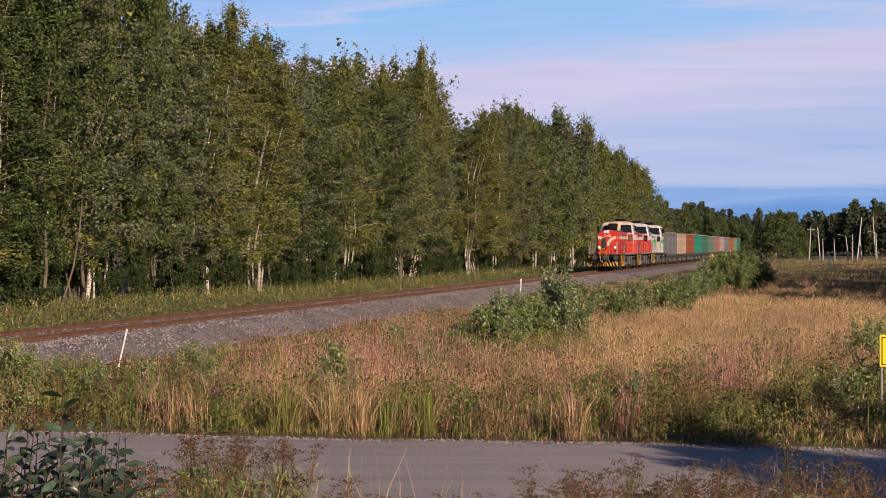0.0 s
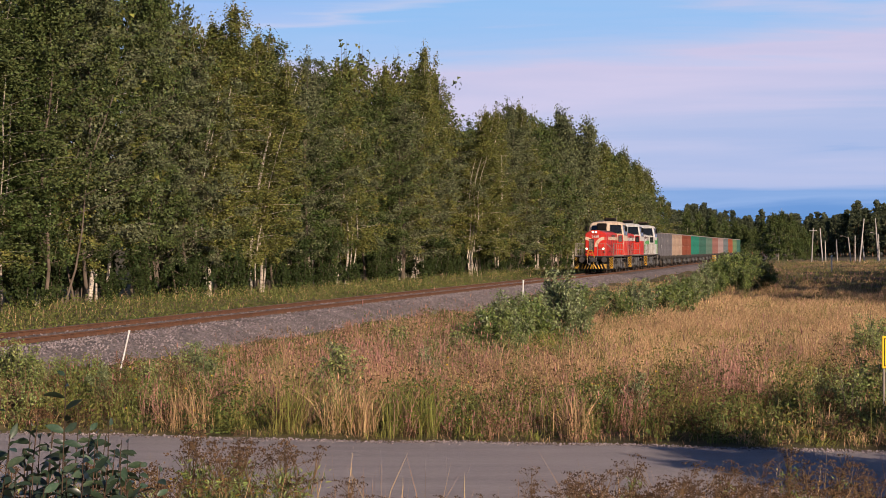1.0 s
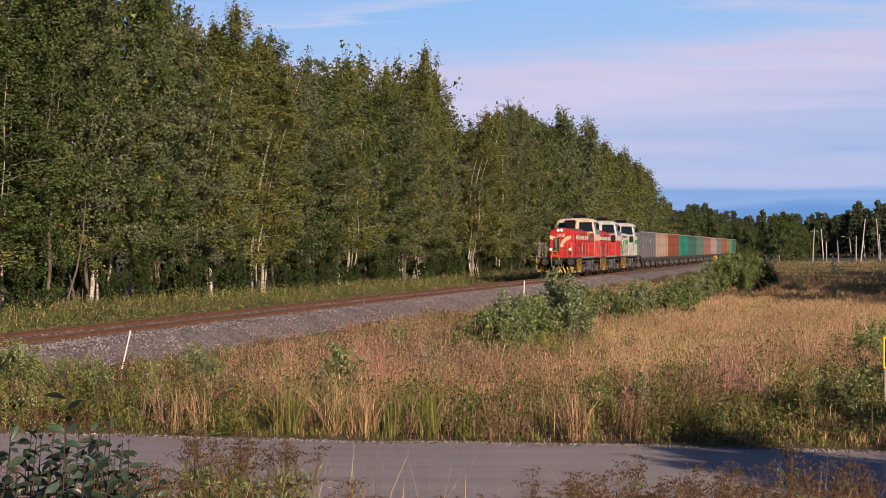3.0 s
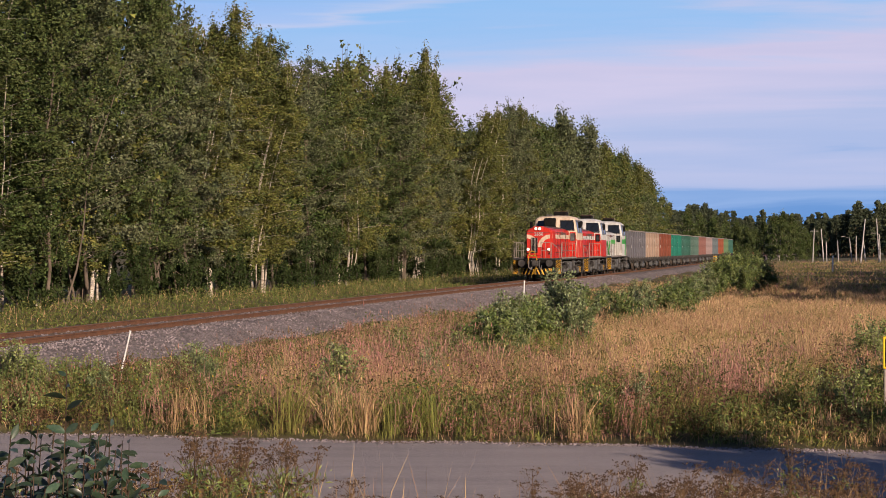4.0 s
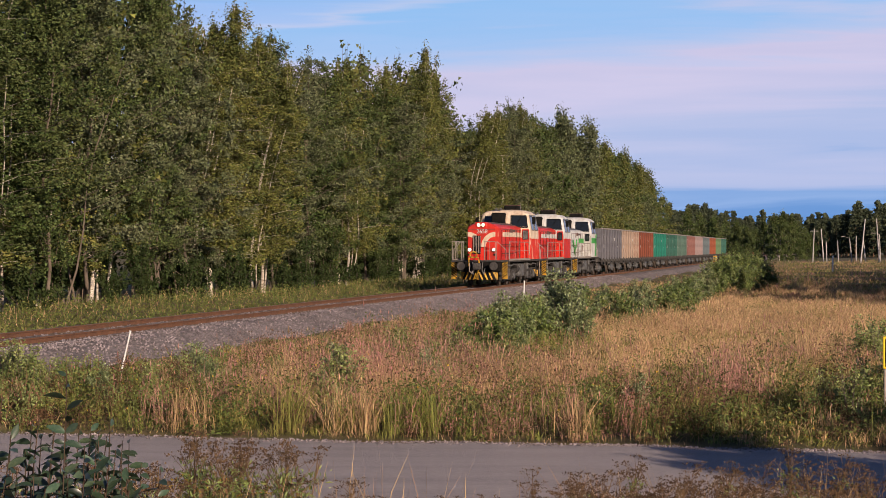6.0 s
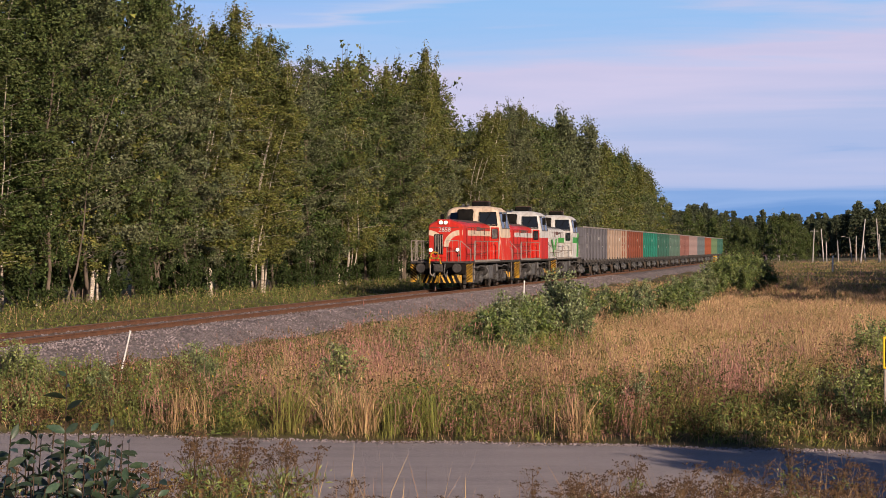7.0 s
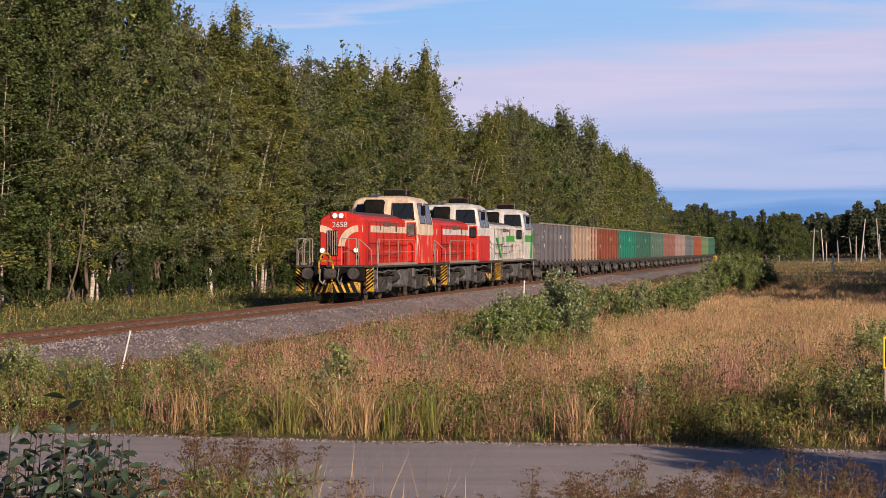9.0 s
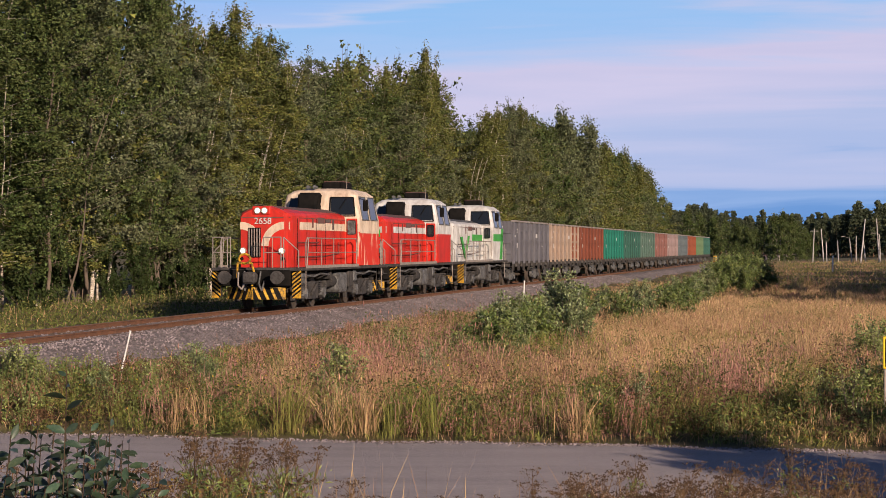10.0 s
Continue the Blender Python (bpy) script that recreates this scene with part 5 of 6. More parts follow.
def blades(P, high, wide, rng, lean=0.35):
    """Bent lens-shaped grass blades in random directions."""
    n = len(P)
    a = rng.uniform(0, 6.283, n)
    b = rng.uniform(0, 6.283, n)
    w = np.stack([np.cos(a), np.sin(a), np.zeros(n)], -1) * np.asarray(wide).reshape(-1, 1) * 0.5
    l = np.stack([np.cos(b), np.sin(b), np.zeros(n)], -1) * (np.asarray(high) * np.abs(rng.normal(0, lean, n))).reshape(-1, 1)
    up = np.zeros((n, 3))
    up[:, 2] = high
    mid = P + up * 0.55 + l * 0.35
    V = np.stack([P, mid + w, mid - w, P + up * (1 - 0.15 * rng.random((n, 1))) + l], 1)
    i = np.arange(n)[:, None] * 4
    F = np.concatenate([i + np.array([[0, 1, 2]]), i + np.array([[2, 1, 3]])], 0)
    return V.reshape(-1, 3), F


def plumes(P, high, size, rng):
    """Seed heads on top of stalks: slim four-sided spindles."""
    n = len(P)
    c = P + np.stack([rng.normal(0, 0.06, n), rng.normal(0, 0.06, n), high], -1)
    r = np.asarray(size).reshape(-1, 1)
    ex, ey, ez = np.array([1, 0, 0]), np.array([0, 1, 0]), np.array([0, 0, 1])
    V = np.stack([c - ez * r, c + ex * r * 0.16, c + ey * r * 0.16, c - ex * r * 0.16, c - ey * r * 0.16, c + ez * r], 1)
    i = np.arange(n)[:, None] * 6
    F = np.concatenate([i + np.array([q]) for q in ((0, 1, 2), (0, 2, 3), (0, 3, 4), (0, 4, 1), (5, 2, 1), (5, 3, 2), (5, 4, 3), (5, 1, 4))], 0)
    return V.reshape(-1, 3), F


def joined(*parts_):
    V, F, o = [], [], 0
    for v, f in parts_:
        V.append(v)
        F.append(f + o)
        o += len(v)
    return np.concatenate(V), np.concatenate(F)


def patch_noise(x, y, scale, seed):
    return np.array([noise.noise((a * scale, b * scale, seed)) for a, b in zip(x, y)])


def meadow_points(n, near, far, rng, power=1.0):
    """Places in the meadow inside the view's wedge, from near to far."""
    y = near + (far - near) * rng.random(n) ** power
    x = (rng.random(n) * 2 - 1) * (y * 0.245 + 1.5)
    e = x * math.cos(TURN) - y * math.sin(TURN) - TRACK_Q
    edge = ROAD_FAR[0] + ROAD_FAR[1] * x + 0.35
    ok = (e > 3.2 + rng.random(n) * 1.2) & (y > edge)
    x, y, e = x[ok], y[ok], e[ok]
    return x, y, e


def stuff(name, VF, mat, label):
    return tagged(new(name, quick_mesh(name, VF[0], VF[1], mat)), label, "grass", kind="stuff")


def grow(x, y):
    return np.stack([x, y, ground_z(x, y) - 0.02], -1)


def meadow():
    """Tussocks: every clump has one kind, one height and a lean of its own, with dark gaps between."""
    rng = np.random.default_rng(8)
    got = {"straw": [], "green": [], "pink": [], "forb": [], "brown": [], "bloom": []}
    # near, far, clumps, blades in a clump, blade width, clump radius
    bands = ((29, 48, 3000, 46, 0.0075, 0.22), (46, 80, 4000, 50, 0.0085, 0.38), (78, 150, 4600, 26, 0.018, 0.6), (148, 420, 5600, 16, 0.035, 1.6))
    for near, far, n, count, wide, rad in bands:
        x, y, e = meadow_points(n * 2, near, far, rng)
        k1, k2, k3 = patch_noise(x, y, 0.17, 1.0), patch_noise(x, y, 0.30, 7.0), patch_noise(x, y, 0.5, 13.0)
        px = x / y * FOCAL + 784
        edge = y - (ROAD_FAR[0] + ROAD_FAR[1] * x)
        golden = np.clip((px - 820) / 330, 0, 1) * step01(9, 16, edge) * (1 - 0.75 * step01(110, 170, y))
        rosy = np.clip(1 - np.abs(px - 640) / 520, 0, 1) * step01(2, 6, edge) * (1 - step01(14, 30, edge))
        r = rng.random(len(x))
        p_straw = np.clip(0.13 + 0.72 * golden + 0.75 * k1, 0.02, 0.94)
        p_pink = np.clip(0.12 + 0.38 * rosy + 0.8 * k2, 0.0, 0.7) * (1 - p_straw)
        p_forb = np.clip(0.50 - 0.35 * golden + 0.7 * k3, 0.05, 0.8) * (1 - p_straw - p_pink)
        p_brown = (0.35 * (1 - golden) * (1 - p_straw - p_pink - p_forb)) * (y < 80)
        c1, c2, c3 = p_straw, p_straw + p_pink, p_straw + p_pink + p_forb
        kind = np.where(r < c1, 0, np.where(r < c2, 1, np.where(r < c3, 2, np.where(r < c3 + p_brown, 4, 3))))
        short = 0.28 + 0.72 * np.clip((e - 3.2) / 3.5, 0, 1)
        tall = short * np.clip(rng.normal(0.58, 0.24, len(x)), 0.15, 1.3) * np.clip(1 + 0.9 * k2, 0.45, 1.5) * np.where(golden > 0.5, 0.8, 1.0) * (0.55 if near > 140 else (0.8 if near > 70 else 1.0))
        bare = (k3 < -0.18) & (rng.random(len(x)) < 0.8)
        tall = np.where(bare, tall * 0.35, tall)
        P0 = grow(x, y)
        lean = rng.normal(0, 0.24, (len(x), 2))
        for kd in range(5):
            idx = np.where(kind == kd)[0]
            if not len(idx):
                continue
            if kd == 2:
                m = int(count * 1.5)
                rep = np.repeat(idx, m)
                u = rng.random(len(rep))
                P = P0[rep] + np.concatenate([rng.normal(0, rad * 0.6, (len(rep), 2)), (0.05 + u * tall[rep] * 0.95)[:, None]], 1)
                got["forb"].append(leaf_arrays(P, rng.uniform(0.4, 1.4, len(rep)) * (0.055 + wide * 1.7), rng, 0.45))
                stalk = np.repeat(idx, 4)
                S = P0[stalk] + np.concatenate([rng.normal(0, rad * 0.5, (len(stalk), 2)), np.zeros((len(stalk), 1))], 1)
                got["green"].append(blades(S, tall[stalk] * rng.uniform(0.8, 1.15, len(stalk)), np.full(len(stalk), wide * 0.8), rng, 0.1))
                bl = rng.random(len(rep)) < 0.012
                got["bloom"].append(leaf_arrays(P[bl] + np.array([0, 0, 0.08]), np.full(bl.sum(), 0.035 + wide), rng, 0.9))
                continue
            m = count if kd in (0, 3) else max(6, count // 2)
            rep = np.repeat(idx, m)
            off = rng.normal(0, rad * (0.5 if kd != 1 else 0.8), (len(rep), 2))
            P = P0[rep] + np.concatenate([off, np.zeros((len(rep), 1))], 1)
            h = tall[rep] * rng.uniform(0.5, 1.15, len(rep)) * (1.0, 1.15, 1, 0.85, 1.05)[kd]
            V, F = blades(P, h, wide * rng.uniform(0.55, 1.3, len(rep)) * (1.0, 0.8, 1, 1.3, 0.7)[kd], rng, (0.62, 0.2, 0, 0.6, 0.14)[kd])
            V = V.reshape(-1, 4, 3)
            rise = (V[:, :, 2] - P[:, None, 2])
            V[:, :, :2] += rise[:, :, None] * lean[rep][:, None] * (0.9 if kd in (0, 3) else 0.3)
            got[("straw", "pink", "forb", "green", "brown")[kd]].append((V.reshape(-1, 3), F))
            if kd in (0, 1):
                if kd == 1:
                    u = rng.uniform(0.25, 1.0, (len(rep) * 3, 1))
                    Pl = np.repeat(P, 3, 0) * (1 - u) + np.repeat(V[:, 3], 3, 0) * u + rng.normal(0, 0.025 + wide, (len(rep) * 3, 3))
                    got["pink"].append(leaf_arrays(Pl, rng.uniform(0.5, 1.3, len(Pl)) * (0.05 + wide * 1.1), rng, 0.25))
                top = rng.random(len(rep)) < (0.10 if kd == 0 else 0.30)
                got["straw" if kd == 0 else "pink"].append(plumes(V[top, 3] - np.array([0, 0, 0.05]), np.zeros(top.sum()), rng.uniform(0.5, 1.3, top.sum()) * (0.055 + wide * 1.6), rng))
            if kd == 4:
                top = np.repeat(V[:, 3], 5, 0)
                top = top + rng.normal(0, 1, top.shape) * np.array([0.035, 0.035, 0.012])
                got["brown"].append(leaf_arrays(top, rng.uniform(0.6, 1.2, len(top)) * 0.034, rng, 0.9))
    # low dull litter between the clumps
    x, y, e = meadow_points(26000, 29, 70, rng)
    got["straw"].append(blades(grow(x, y), rng.uniform(0.08, 0.28, len(x)), rng.uniform(0.008, 0.016, len(x)), rng, 0.6))
    # lush pale tufts along the road's edge
    for px in (500, 515, 640, 655, 750, 765, 300, 345, 1010, 590, 700):
        cx = at_px(px, 32.0)
        cy = ROAD_FAR[0] + ROAD_FAR[1] * cx + 0.55
        m = 70
        P = grow(cx + rng.normal(0, 0.10, m), cy + rng.normal(0, 0.10, m))
        got["green" if px in (750, 765, 700, 500, 515) else "straw"].append(blades(P, rng.uniform(0.4, 1.15, m), rng.uniform(0.008, 0.014, m), rng, 0.4))
    stuff("dry_grass", joined(*got["straw"]), M_STRAW, "tall straw-coloured dry autumn grass in the meadow")
    stuff("green_grass", joined(*got["green"]), M_GREEN, "yellow-green grass tussocks growing in the meadow")
    stuff("fireweed", joined(*got["pink"]), M_PINK, "withered reddish fireweed stalks in the meadow")
    stuff("forbs", joined(*got["forb"]), M_FORB, "low green leafy weeds between the grass")
    stuff("withered_tansy", joined(*got["brown"]), M_BROWN, "dark brown withered flower stalks in the meadow")
    stuff("yellow_flowers", joined(*got["bloom"]), M_BLOOM, "small yellow flowers among the weeds")


def verge():
    """Grass on the strip between the track and the forest."""
    rng = np.random.default_rng(9)
    n = 52000
    s = 48 + 170 * rng.random(n) ** 1.5
    e = -rng.uniform(3.4, 12.0, n)
    p = s[:, None] * np.array(ALONG[:2]) + (TRACK_Q + e)[:, None] * np.array(ACROSS[:2])
    P = grow(p[:, 0], p[:, 1])
    h = rng.uniform(0.10, 0.55, n) * (0.6 + 0.8 * np.clip((-e - 3.5) / 4, 0, 1))
    half = rng.random(n) < 0.07
    stuff("verge_grass", blades(P[half], h[half], rng.uniform(0.010, 0.022, half.sum()), rng, 0.6), M_FORB, "green grass and weeds between track and forest")
    rest = np.where(~half)[0]
    dry, leafy = rest[: len(rest) // 14], rest[len(rest) // 14:]
    stuff("verge_dry_grass", blades(P[dry], h[dry], rng.uniform(0.008, 0.016, len(dry)), rng, 0.6), M_STRAW, "dry grass between track and forest")
    Q = P[leafy] + np.stack([0 * leafy, 0 * leafy, h[leafy] * rng.uniform(0.2, 1.0, len(leafy))], -1)
    stuff("verge_weeds", leaf_arrays(Q, rng.uniform(0.05, 0.13, len(leafy)), rng, 0.5), M_FORB, "low green weeds between track and forest")


def meadow_bushes():
    kinds = [make_shrub("sallow_bush", 61, 2.4, 1.7, 5600, 0.078, M_SALLOW, 26, None, None), make_shrub("sallow_bush", 62, 2.4, 2.8, 7000, 0.095, M_LEAF_BUSH, 28, None, None), make_shrub("sallow_bush", 63, 1.4, 1.0, 1500, 0.062, M_WEED, 12)]
    for t in kinds:
        tagged(t, "leafy grey-green sallow bush standing in the dry meadow", "bush", "sallow bushes in the meadow")
    put = use_first(kinds)
    rows = ((982, 57, 0, 0.98), (1000, 56, 0, 0.95), (1012, 58, 1, 0.85), (1028, 57, 0, 0.72), (900, 52, 1, 0.70), (882, 51, 0, 0.78), (925, 53, 0, 0.72), (940, 54, 1, 0.74), (958, 55, 0, 0.66), (868, 50, 1, 0.68), (912, 51, 0, 0.6), (800, 47, 2, 0.95), (775, 46, 2, 0.9), (825, 47, 2, 0.95),
            (700, 49, 2, 1.0), (688, 47, 2, 0.8), (720, 47, 2, 0.7), (1070, 75, 0, 0.70), (1100, 73, 1, 0.66), (1142, 74, 0, 0.80), (1175, 75, 1, 0.76), (1208, 77, 1, 0.80), (1055, 78, 1, 0.60),
            (1120, 79, 0, 0.75), (1192, 82, 0, 0.78), (1275, 128, 1, 1.2), (1290, 130, 1, 1.35), (1308, 128, 1, 1.45), (1328, 130, 1, 1.4), (1300, 136, 1, 1.5), (1322, 138, 1, 1.5), (1284, 138, 1, 1.35), (1343, 134, 1, 1.3),
            (1356, 132, 1, 1.05), (1315, 124, 1, 1.1), (1250, 112, 0, 1.0), (1228, 104, 1, 0.9), (1265, 118, 1, 0.95), (1262, 150, 1, 1.0), (1230, 92, 0, 0.7), (1325, 62, 2, 0.55), (1535, 46, 2, 1.2), (1555, 45, 2, 1.1), (1548, 50, 2, 1.2), (590, 36.0, 2, 1.25), (608, 35.6, 2, 1.05), (580, 35.2, 2, 0.9), (598, 36.5, 0, 0.56), (755, 41, 0, 0.42), (1130, 33.6, 0, 0.40), (1075, 33.2, 2, 0.7), (1255, 40, 2, 0.75),
            (350, 36.5, 0, 0.52), (335, 36, 2, 1.0), (365, 37, 2, 1.1), (255, 35.6, 2, 0.85), (455, 34.4, 2, 0.6), (180, 34.6, 0, 0.36), (40, 34.8, 2, 0.95), (15, 35, 2, 0.95), (70, 34.6, 2, 0.75), (1470, 34, 2, 0.9), (1505, 33, 2, 1.05), (1545, 33.5, 2, 1.15))
    for i, (px, Z, k, g) in enumerate(rows):
        put(k, planted(at_px(px, Z), Z, i * 1.7, g * ((1.0 if Z < 100 else 0.8) if k == 1 else 0.97)))


def weeds():
    """Knee-high leafy weeds standing singly between the grass tussocks."""
    rng = random.Random(21)
    kinds = [make_shrub("weed_clump", 91, 0.75, 0.55, 420, 0.060, M_FORB, 9, M_STALK, 0.34), make_shrub("weed_clump", 92, 0.85, 0.5, 420, 0.055, M_WEED, 8, M_STALK, 0.40),
             make_shrub("weed_clump", 93, 0.95, 0.5, 360, 0.050, M_PINK, 9, M_STALK, 0.24), make_shrub("weed_clump", 94, 0.72, 0.7, 420, 0.060, M_WEED, 9, M_STALK, 0.45)]
    words = ("dull green leafy weed clump in the dry grass", "bright green leafy weed clump in the dry grass", "reddish withered weed clump in the dry grass", "grey-green leafy weed clump in the dry grass")
    for t, s in zip(kinds, words):
        tagged(t, s, "weed", "weed clumps in the meadow")
    put = use_first(kinds)
    placed = 0
    while placed < 235:
        Z = 31.5 + 26 * rng.random() ** 1.5
        px = rng.uniform(-20, 1590)
        x = at_px(px, Z)
        e = x * math.cos(TURN) - Z * math.sin(TURN) - TRACK_Q
        edge = Z - (ROAD_FAR[0] + ROAD_FAR[1] * x)
        if e < 4.2 or edge < 0.4:
            continue
        if px > 900 and edge > 11 and rng.random() < 0.75:
            continue
        k = rng.choice((0, 1, 1, 3, 3) if px < 350 else ((2, 2, 0, 1, 3) if px < 900 else (0, 0, 0, 1, 2, 3)))
        g = rng.uniform(0.6, 1.15)
        put(k, planted(x, Z, rng.uniform(0, 6.28), g))
        placed += 1
    for i in range(60):
        px = rng.uniform(-20, 340)
        Z = rng.uniform(33.4, 37.0)
        put(rng.choice((1, 1, 3)), planted(at_px(px, Z), Z, rng.uniform(0, 6.28), rng.uniform(0.55, 1.1)))


# ------------------------------------------------------------------ plants on the bank before the camera
def long_leaf_mesh(name, length, wide, mat, curl):
    """One willow leaf: a folded, curled blade with a midrib."""
    ts = (0.0, 0.2, 0.45, 0.7, 0.9, 1.0)
    ws = (0.06, 0.7, 1.0, 0.8, 0.35, 0.02)
    v, f = [], []
    for t, q in zip(ts, ws):
        z = -curl * t * t * length
        v += [(-wide / 2 * q, t * length, z + 0.18 * wide * q), (0, t * length, z), (wide / 2 * q, t * length, z + 0.18 * wide * q)]
    for k in range(5):
        a = k * 3
        f += [(a, a + 1, a + 4, a + 3), (a + 1, a + 2, a + 5, a + 4)]
    return quick_mesh(name, v, f, mat, smooth=True)


M_BIGLEAF = material("broad_willow_leaf", (0.026, 0.046, 0.026), (0.055, 0.075, 0.042), scale=9, rough=0.34, gloss=0.5, vary=0.7, hue=0.03, through_light=0.15, fine=(0.10, 0.12, 0.07), fine_scale=60, fine_amount=0.3)


M_TWIG = material("willow_twig", (0.075, 0.040, 0.026), (0.05, 0.035, 0.022), scale=6.0, rough=0.7, vary=0.3)


def near_willow():
    """The willow at the foot of the bank, its leaves one by one."""
    rng = random.Random(6)
    leaves = [long_leaf_mesh("leaf", 0.070, 0.030, M_BIGLEAF, 0.25), long_leaf_mesh("leaf", 0.055, 0.026, M_BIGLEAF, 0.45), long_leaf_mesh("leaf", 0.078, 0.030, M_BIGLEAF, 0.1)]
    # direction of the tip across the view, its height down the view, distance
    tips = ((118, 655, 7.2), (20, 770, 7.0), (95, 760, 7.4), (150, 790, 7.1), (60, 820, 6.8), (250, 820, 7.6), (285, 830, 7.3), (10, 850, 6.7), (190, 830, 7.2), (120, 850, 6.9), (-20, 720, 7.0), (45, 800, 7.6), (175, 760, 7.8), (70, 735, 7.3), (5, 700, 7.4), (30, 830, 6.9), (215, 800, 7.5),
            (80, 865, 6.6), (150, 840, 7.0), (-10, 800, 6.8), (230, 850, 7.2), (110, 790, 7.0))
    tips += tuple((rng.uniform(-25, 290), rng.uniform(745, 870), rng.uniform(6.6, 8.2)) for _ in range(26))
    for k, (px, py, Z) in enumerate(tips):
        shrub = tagged(new("willow_shoot"), "willow shoot with broad dull green leaves beside the road bank", "shrub", "willow shoots on the bank")
        tip = Vector((at_px(px, Z), Z, EYE[2] - (py - 439.5) / FOCAL * Z))
        gz = float(ground_z(tip.x, tip.y))
        root = Vector((tip.x - 0.06 + rng.uniform(-0.08, 0.05), tip.y + rng.uniform(-0.1, 0.1), gz - 0.03))
        shrub.location = root
        rise = tip - root
        w = Wood()
        pts = [np.array(rise * t + Vector((0.03 * math.sin(5 * t + k), 0.02 * math.cos(4 * t), 0)) * (1 - t)) for t in (0, 0.25, 0.5, 0.75, 1.0)]
        w.add(pts, [0.007, 0.006, 0.005, 0.0035, 0.0015], 5)
        part("stem", w.mesh("stem", M_TWIG), None, shrub)
        n = 22
        for i in range(n):
            t = 0.25 + 0.75 * (i + 0.5) / n
            at = Vector([np.interp(t, (0, 0.25, 0.5, 0.75, 1), [p[j] for p in pts]) for j in range(3)])
            ob = part("leaf", leaves[rng.randrange(3)], None, shrub)
            g = rng.uniform(0.75, 1.3) * (0.75 if t > 0.93 else 1.0)
            ob.location, ob.scale = at, (g, g, g)
            ob.rotation_euler = (radians(rng.uniform(-20, 75)), radians(rng.uniform(-70, 70)), i * 2.4 + rng.uniform(-0.5, 0.5))


def tansy_plant(seed, high, heads, head_mat, leafy):
    """A tansy: upright stem, feathery leaves, branching flat heads."""
    rng = np.random.default_rng(seed)
    ob = new("tansy_plant")
    w, tops, leafp = Wood(), [], []
    for s_ in range(rng.integers(2, 5)):
        lean = rng.normal(0, 0.16, 2)
        h = high * rng.uniform(0.75, 1.05)
        path = [np.array([lean[0] * t * h, lean[1] * t * h, t * h]) for t in (0, 0.4, 0.75, 0.9)]
        w.add(path, [0.0045, 0.004, 0.003, 0.002], 4)
        for k in range(heads):
            a, r = rng.uniform(0, 6.283), rng.uniform(0.02, 0.13)
            top = path[-1] + np.array([math.cos(a) * r, math.sin(a) * r, 0.1 * h + rng.uniform(-0.05, 0.03)])
            w.add([path[-2 if rng.random() < 0.5 else -1], top], [0.002, 0.0012], 3)
            tops.append(top)
        m = 190 if leafy else 30
        t = rng.uniform(0.05, 0.85, m)
        a = rng.uniform(0, 6.283, m)
        r = rng.uniform(0.01, 0.10, m)
        leafp.append(np.stack([lean[0] * t * h + np.cos(a) * r, lean[1] * t * h + np.sin(a) * r, t * h], -1))
    part("stem", w.mesh("stem", M_STALK), None, ob)
    V, F = leaf_arrays(np.concatenate(leafp), rng.uniform(0.02, 0.055, sum(len(p) for p in leafp)), rng, 0.25)
    part("foliage", quick_mesh("foliage", V, F, M_WEED if leafy else M_STALK), None, ob)
    tops = np.array(tops)
    P = np.repeat(tops, 12, 0) + rng.normal(0, 1, (len(tops) * 12, 3)) * np.array([0.016, 0.016, 0.005])
    V, F = leaf_arrays(P, rng.uniform(0.008, 0.016, len(P)), rng, 0.9)
    tagged(part("flower_head", quick_mesh("flower_head", V, F, head_mat), None, ob), kind="stuff")
    return ob


